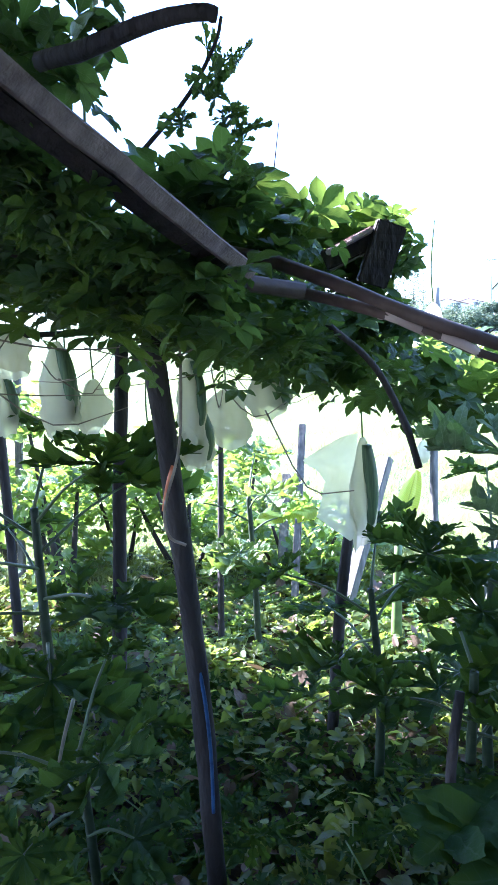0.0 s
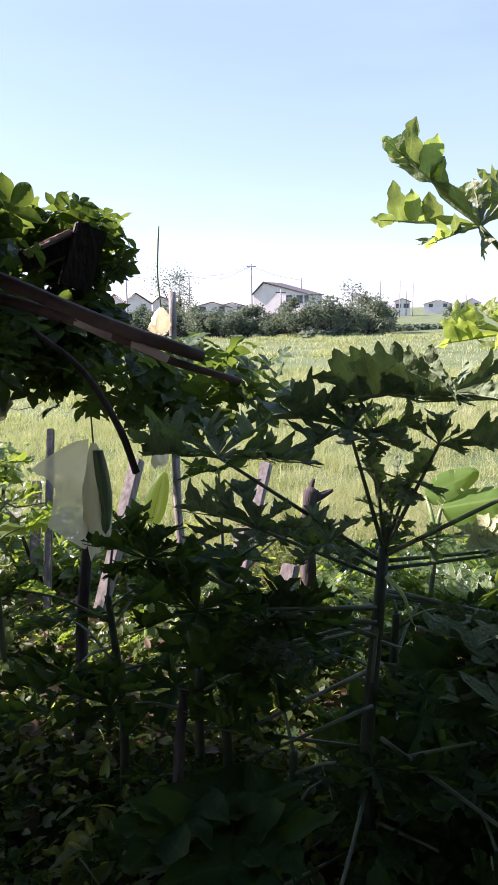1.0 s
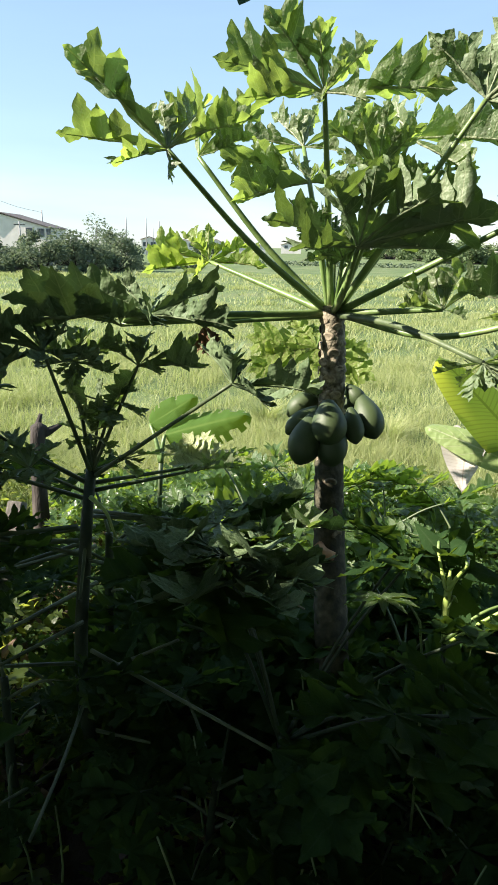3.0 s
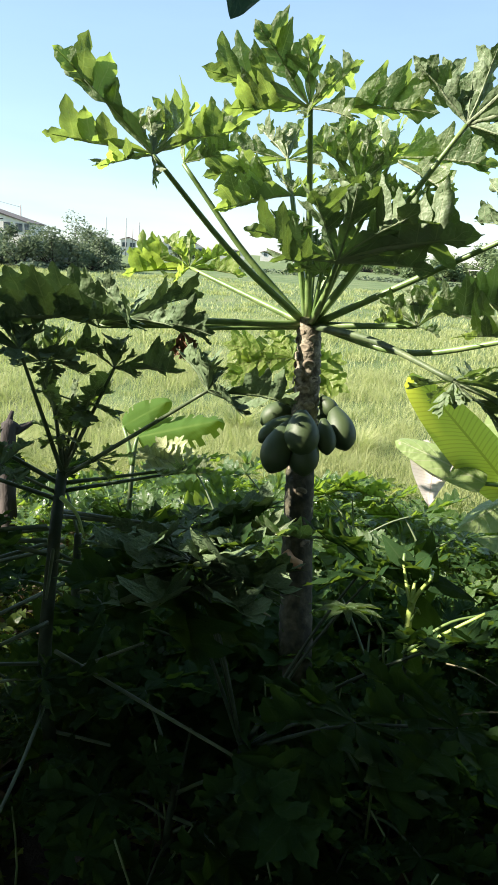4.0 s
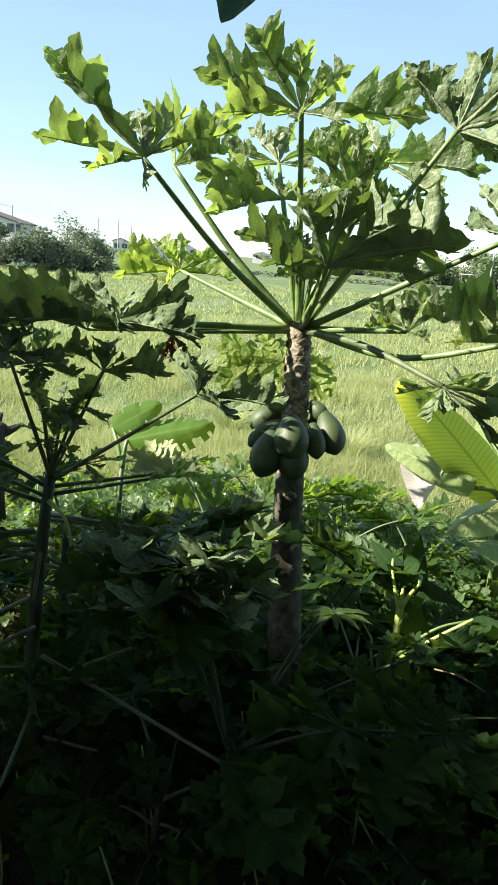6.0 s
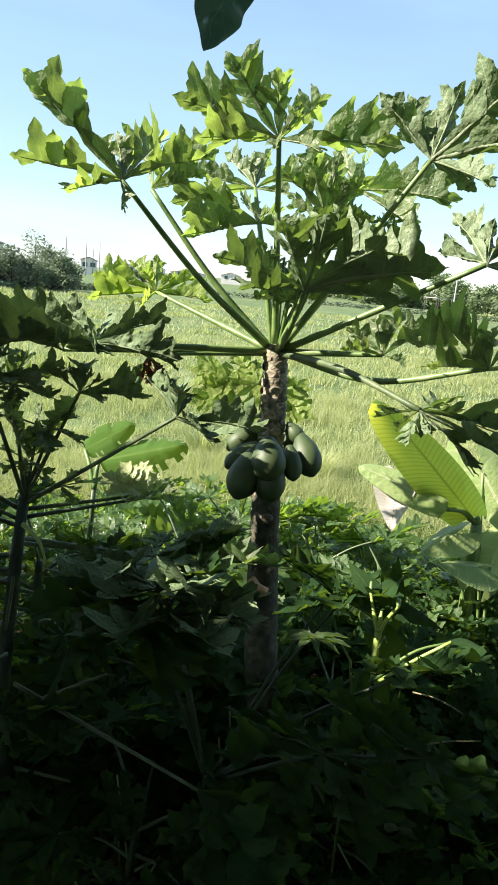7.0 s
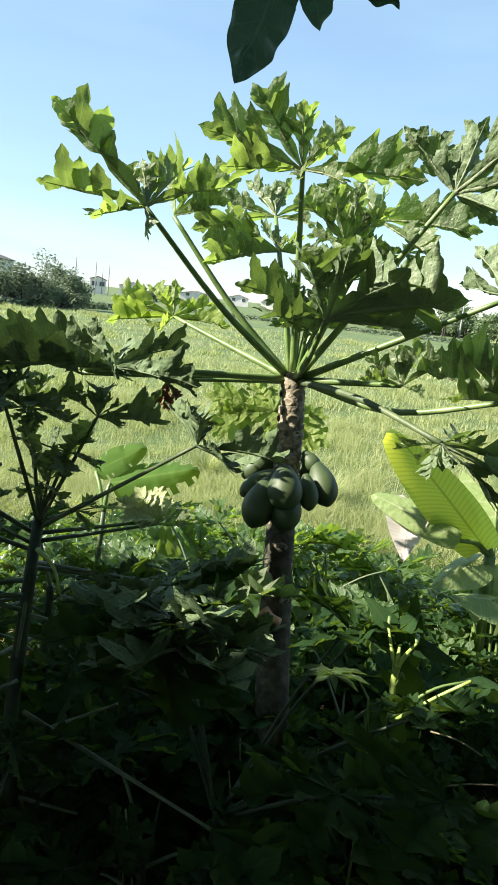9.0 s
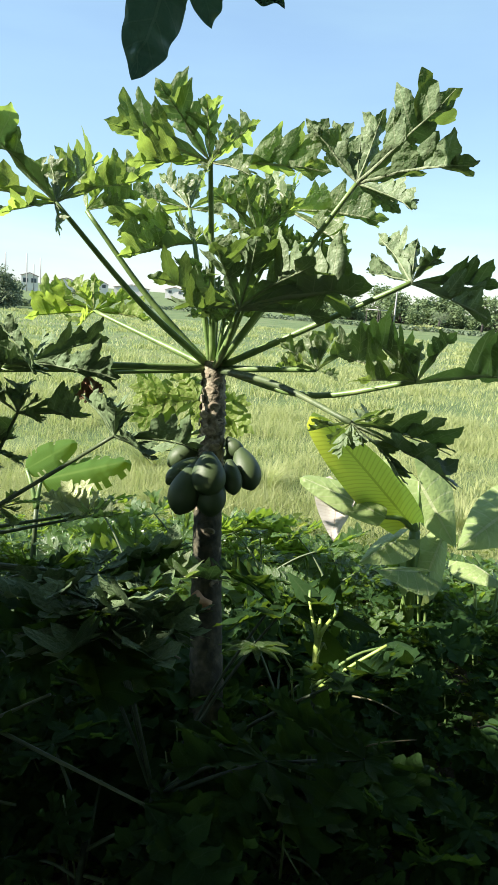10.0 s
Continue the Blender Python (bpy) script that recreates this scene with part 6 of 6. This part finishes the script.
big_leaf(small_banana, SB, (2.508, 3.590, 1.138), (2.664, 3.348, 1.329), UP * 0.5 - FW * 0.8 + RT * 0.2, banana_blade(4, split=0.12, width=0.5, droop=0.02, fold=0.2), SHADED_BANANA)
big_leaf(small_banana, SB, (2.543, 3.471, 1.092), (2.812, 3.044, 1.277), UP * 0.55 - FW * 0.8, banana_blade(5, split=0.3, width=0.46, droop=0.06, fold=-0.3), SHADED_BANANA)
left_banana = thing("banana_plant", (0.914, 4.383, 0.762), "banana shoot with an upright lit leaf", "banana plant")
left_banana.location.z = 0
LB = Vector((0.936, 4.38, 0.762))
tube("stem", (left_banana.location, LB), 0.04, 0.025, STALK, left_banana, 8, 9)
big_leaf(left_banana, LB, (0.965, 4.415, 0.885), (1.084, 4.531, 1.206), -FW + RT * 0.3, banana_blade(6, split=0.0, width=0.4, droop=0.02), BANANA)
big_leaf(left_banana, LB, (0.407, 4.407, 1.001), (0.022, 4.312, 1.023), UP - Vector((0.1, 0.6, 0)), banana_blade(7, split=0.1, width=0.5, droop=0.2), BANANA)


def taro(base, leaves, label="taro plant with large pale-backed heart leaves"):
    p = thing("taro_plant", base, label, "taro", "taros")
    p.location.z = 0
    for i, (j, t, up) in enumerate(leaves):
        big_leaf(p, p.location + Vector((0.01 * i, 0.01, 0)), j, t, up, ROOFS[i % 2], TARO, 0.009, 1.15)
    return p


taro((3.922, 1.587, 0.0), (((3.883, 1.737, 1.321), (3.904, 1.471, 1.000), UP * 0.5 - FW * 0.8 - RT * 0.5), ((3.718, 1.741, 1.000), (3.489, 1.810, 0.917), UP - FW * 0.5), ((3.708, 1.569, 0.882), (3.479, 1.675, 0.926), UP - FW * 0.45), ((3.877, 1.599, 0.838), (4.082, 1.609, 1.097), UP * 0.3 - FW)))
taro((4.0, 1.25, 0.0), (((4.084, 1.282, 1.252), (3.738, 1.373, 1.078), UP * 0.6 - FW * 0.6), ((3.872, 1.343, 0.958), (3.798, 1.121, 0.944), UP - FW * 0.3)))
husk = thing("dry_banana_leaf", (3.609, 2.081, 1.256), "bleached dry banana leaf hanging beside the green one", "leaf")
HUSK = leaf_mat("bleached_leaf", (0.5, 0.47, 0.42), (0.72, 0.69, 0.64), (0.5, 0.45, 0.35), (0.45, 0.36, 0.3), 0.25, 0.7, 20.0, 1.0, 0.2, 0.5, 0.03, spot=12.0)
hung_blade = put("leaf_blade", mesh_of("leaf_blade", *ovate(66, 14, 0.72, 1.3, 0.5, 0.1, 0.1, 0.03)), HUSK, husk)
hung_blade.matrix_basis = frame_of((0, 0, 0), Vector((3.437, 1.964, 0.999)) - husk.location, -FW + UP * 0.3 - RT * 0.5)
tube("leaf_stalk", (husk.location, (3.733, 1.925, 1.171), BF), 0.012, 0.016, PALE_STEM, husk, 8, 7)

# a lit sprout with thick green stem
sprout = thing("leafy_shoot", (2.299, 1.114, 0.581), "bright green thick-stemmed shoot catching the sun", "plant")
sprout.location.z = 0
# one stem in two colours: dark foot for shade, bright top for sun
tube("stem", (sprout.location, (2.101, 1.012, 1.058)), 0.006, 0.008, YOUNG_STEM, sprout, 6, 8)
tube("shoot", ((2.095, 1.008, 1.062), (2.106, 1.022, 1.147), (2.119, 1.030, 1.221)), 0.009, 0.012, SHOOT, sprout, 10, 8)
for foot, joint, tip, up, wide in (
    ((2.143, 0.990, 1.309), (2.217, 1.061, 1.270), (2.252, 1.073, 1.411), UP * 0.3 - FW, 0.7), ((2.133, 1.088, 1.318), (2.167, 1.118, 1.307), (2.159, 1.216, 1.377), UP * 0.6 - FW * 0.8 - RT * 0.3, 0.7), ((2.143, 0.990, 1.309), (2.229, 1.045, 1.254), (2.297, 0.914, 1.255), UP - FW * 0.4, 0.7),
    ((2.089, 1.005, 1.074), (2.275, 0.877, 1.206), (2.239, 0.769, 1.287), UP - FW * 0.3, 0.8), ((2.107, 1.018, 1.167), (2.154, 1.019, 1.175), (2.192, 0.927, 1.124), UP * 0.7 - FW * 0.5 - RT * 0.6, 1.0), ((2.082, 1.009, 1.065), (2.120, 1.008, 1.042), (2.103, 0.938, 0.991), UP - FW * 0.5 - RT * 0.4, 0.9)):
    big_leaf(sprout, foot, joint, tip, up, HEARTS[0], UNDER, 0.0045, wide)
tube("shoot", ((2.119, 1.029, 1.215), (2.128, 1.017, 1.254), (2.143, 0.990, 1.309)), 0.009, 0.005, SHOOT, sprout, 8, 7)
tube("shoot", ((2.117, 1.030, 1.211), (2.120, 1.055, 1.259), (2.133, 1.088, 1.318)), 0.008, 0.004, SHOOT, sprout, 8, 7)
tube("shoot", ((2.092, 0.998, 1.065), (2.147, 0.915, 1.164), (2.208, 0.836, 1.247)), 0.006, 0.005, SHOOT, sprout, 8, 7)
tube("bud", ((2.119, 1.030, 1.218), (2.137, 1.042, 1.275)), 0.011, 0.004, SHOOT, sprout, 5, 7)
weed = thing("seedling", (2.123, 1.084, 0.966), "cassava-like seedling with a star of narrow leaves", "plant")
weed.location.z = 0
tube("stem", (weed.location, (1.99, 1.007, 1.102), (1.884, 1.082, 1.245)), 0.005, 0.003, STALK, weed, 8, 6)
NARROW = mesh_of("leaflet", *ovate(71, 7, 0.3, 2.0, 0.3, 0.2, 0.0))
for k in range(7):
    a = -1.9 + 0.63 * k
    j = Vector((1.884, 1.082, 1.245))
    ob = put("leaflet", NARROW, EDGE, weed)
    m = frame_of(j, j + RT * 0.11 * math.sin(a) + FW * -0.09 * math.cos(a) + UP * 0.01, UP)
    m.translation = m.translation - weed.location
    ob.matrix_basis = m

# dry stems lying and leaning among the weeds
dry = thing("dead_weed", (2.242, 0.861, 0.929), "dead weed with dry stems strewn about", "weed")
dry.location.z = 0
for a, b, r in (
    ((2.088, 0.869, 0.916), (2.154, 0.671, 1.039), 0.003), ((2.166, 0.911, 1.057), (2.193, 0.753, 1.061), 0.003), 
    ((2.008, 1.544, 0.958), (1.835, 1.613, 1.062), 0.004), ((2.388, 0.589, 1.02), (2.33, 0.508, 1.077), 0.004), ((-0.578, 2.224, 0.947), (-0.559, 1.904, 0.829), 0.008), ((0.222, 2.546, 0.688), (0.476, 2.586, 0.783), 0.004)):
    tube("stem", (a, (Vector(a) + Vector(b)) / 2 + Vector((0, 0, 0.012)), b), r, r * 0.6, PALE_STEM, dry, 6, 5)

# ---- overhanging leaf of a taller papaya that stands behind ----
tall = thing("papaya_tree", (2.62, 0.3, 0), "taller papaya tree whose leaf hangs overhead", "papaya tree")
ringed_trunk("trunk", ((2.62, 0.3, -0.1), (2.62, 0.3, 1.8), (2.6, 0.32, 3.3)), 0.065, 0.05, tall, TRUNK, 24, 9)
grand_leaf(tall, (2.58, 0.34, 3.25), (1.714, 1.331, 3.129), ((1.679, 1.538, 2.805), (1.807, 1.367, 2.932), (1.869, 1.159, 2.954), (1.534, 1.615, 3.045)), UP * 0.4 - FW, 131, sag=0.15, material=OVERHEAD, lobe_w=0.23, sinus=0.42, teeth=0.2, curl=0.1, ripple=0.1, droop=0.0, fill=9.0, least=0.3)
# unseen crown leaves, added to block the sky above the bed
for k in range(16):
    a = 0.9 + 0.62 * k + 0.3 * (k // 8)
    d = Vector((math.sin(a), math.cos(a), 0))
    leaf(tall, (2.6, 0.32, 3.25), Vector((2.6, 0.32, 3.75)) + d * (0.75 - 0.35 * (k // 8)) + Vector((0, 0, 0.4 * (k // 8))), Vector((2.6, 0.32, 3.7)) + d * (1.35 - 0.3 * (k // 8)) + Vector((0, 0, 0.3 * (k // 8))), UP, shape=k % 6)

# ---- stakes at the field's edge ----
def stake(base, top, r, seed, label="weathered grey wooden stake"):
    s = thing("stake", base, label, "stake", "fence stakes")
    b, t = Vector(base), Vector(top)
    v = (t - b).normalized()
    b = t - v * ((t.z + 0.1) / v.z)
    bm = box_bm((1.9 * r, 1.5 * r, (t - b).length), (0, 0, (t - b).length / 2), 0.006)
    bmesh.ops.subdivide_edges(bm, edges=list(bm.edges), cuts=2)
    for q in bm.verts:
        q.co += 0.12 * r * noise.noise_vector(q.co * 9 + Vector((seed, 0, 0)))
    bm.transform(Matrix.Translation(b - s.location) @ v.to_track_quat("Z", "Y").to_matrix().to_4x4())
    part("post", bm, GREY_WOOD, s, smooth=False)


stake((1.855, 5.106, 0.531), (2.08, 5.387, 0.998), 0.045, 1)
stake((0.84, 5.134, 0.679), (1.008, 5.336, 1.127), 0.05, 2, "pale split stake leaning at the field's edge")
stake((0.286, 5.269, 0.385), (0.38, 5.721, 1.353), 0.03, 3)
stake((1.601, 4.698, 0.424), (1.698, 4.762, 0.675), 0.04, 4)
stake((0.167, 5.599, 0.132), (0.238, 6.028, 0.863), 0.04, 5)
stake((1.689, 3.821, 0.543), (1.745, 3.869, 0.702), 0.05, 6)
stake((-1.944, 5.461, 1.025), (-1.922, 5.596, 1.934), 0.03, 7)
stump = thing("stump", (2.069, 4.418, 0.676), "dark broken forked stump in the weeds", "stump")
tube("trunk", ((stump.location.x, stump.location.y, 0), (2.102, 4.468, 0.866), (2.145, 4.488, 0.99)), 0.06, 0.05, BARK, stump, 8, 9, 0.15, 3)
tube("fork", ((2.114, 4.476, 0.905), (2.123, 4.497, 0.99), (2.152, 4.507, 1.068)), 0.035, 0.012, BARK, stump, 6, 8, 0.15, 4)
tube("fork", ((2.138, 4.472, 0.924), (2.213, 4.453, 0.964), (2.271, 4.437, 0.991)), 0.035, 0.012, BARK, stump, 6, 8, 0.15, 5)


# ---- undergrowth ----
def under_height(x, y):
    d = math.hypot(x - 0.4, y)
    a = math.degrees(math.atan2(x - 0.4, y + 0.1))
    h = 0.55 + 0.25 * noise.noise(Vector((x * 0.9, y * 0.9, 1)))
    if a < 22:
        h *= 0.25 if d > 2.4 else 0.7
    return h * min(1.0, max(0.25, (6.4 - d) / 1.5))


def undergrowth():
    rng = random.Random(17)
    pl, sz, wh = [], [], []
    while len(pl) < 3600:
        d, a = math.sqrt(rng.uniform(0.9, 36)), radians(rng.uniform(-32, 78))
        if d < 2.3 and rng.random() < 0.65:
            continue
        x, y = 0.4 + d * math.sin(a), -0.1 + d * math.cos(a)
        h = under_height(x, y)
        pl.append((x, y, h * (0.25 + 0.75 * rng.random() ** 0.6)))
        sz.append((rng.uniform(0.09, 0.2) if d > 2 else rng.uniform(0.07, 0.14)) * (0.6 if math.degrees(a) < 22 else 1.0))
        wh.append(rng.randrange(3))
    poses = poses_of(rng, pl, sz, 0.45)
    # beyond this distance the leaves change from shade-dark to sun-paled colour
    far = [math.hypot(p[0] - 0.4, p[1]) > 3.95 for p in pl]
    for side, stuff, text in ((False, UNDER, "dense lobed green leaves of the garden bed, shade put into their colour"), (True, EDGE, "lobed weeds along the field's edge, paled in colour to look sunlit")):
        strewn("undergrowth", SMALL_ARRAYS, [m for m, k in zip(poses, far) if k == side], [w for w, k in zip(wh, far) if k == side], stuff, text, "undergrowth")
    pl, sz, wh = [], [], []
    while len(pl) < 17000:
        d, a = math.sqrt(rng.uniform(1.0, 44)), radians(rng.uniform(-34, 78))
        x, y = 0.4 + d * math.sin(a), -0.1 + d * math.cos(a)
        if math.degrees(a) > 20 and rng.random() < 0.55:
            continue
        h = 0.10 + 0.22 * max(0, noise.noise(Vector((x * 1.3, y * 1.3, 9))) + 0.3)
        pl.append((x, y, h * rng.uniform(0.3, 1.0)))
        sz.append(rng.uniform(0.035, 0.085))
        wh.append(rng.randrange(4))
    strewn("ground_cover", OVATES, poses_of(rng, pl, sz, 0.5), wh, COVER, "low creeping leaves covering the soil", "ground cover")
    pl = [(0.4 + d * math.sin(a), -0.1 + d * math.cos(a), rng.uniform(0.02, 0.16)) for d, a in ((math.sqrt(rng.uniform(1.0, 34)), radians(rng.uniform(-34, 60))) for _ in range(1500))]
    strewn("leaf_litter", OVATES, poses_of(rng, pl, [rng.uniform(0.05, 0.12) for _ in pl], 0.7), [rng.randrange(4) for _ in pl], LITTER, "dry brown fallen leaves among the creepers", "leaf litter")
    # thin stems under the leaves
    V, F, off = [], [], 0
    for i in range(420):
        d, a = math.sqrt(rng.uniform(0.9, 30)), radians(rng.uniform(-32, 78))
        x, y = 0.4 + d * math.sin(a), -0.1 + d * math.cos(a)
        h = under_height(x, y) * rng.uniform(0.6, 1.1)
        e = Vector((x + rng.gauss(0, 0.12), y + rng.gauss(0, 0.12), h))
        v, f = tube_arrays(((x, y, -0.02), (Vector((x, y, 0)) + e) / 2 + Vector((0.02, 0, 0)), e), 0.005, 0.003, 5, 5)
        V.append(v)
        F += [tuple(k + off for k in q) for q in f]
        off += len(v)
    bm = bmesh.new()
    vs = [bm.verts.new(q) for q in np.vstack(V)]
    for q in F:
        bm.faces.new([vs[i] for i in dict.fromkeys(q)])
    tagged(part("undergrowth_stems", bm, STALK), "thin green stems of the undergrowth", "undergrowth", kind="stuff")


undergrowth()
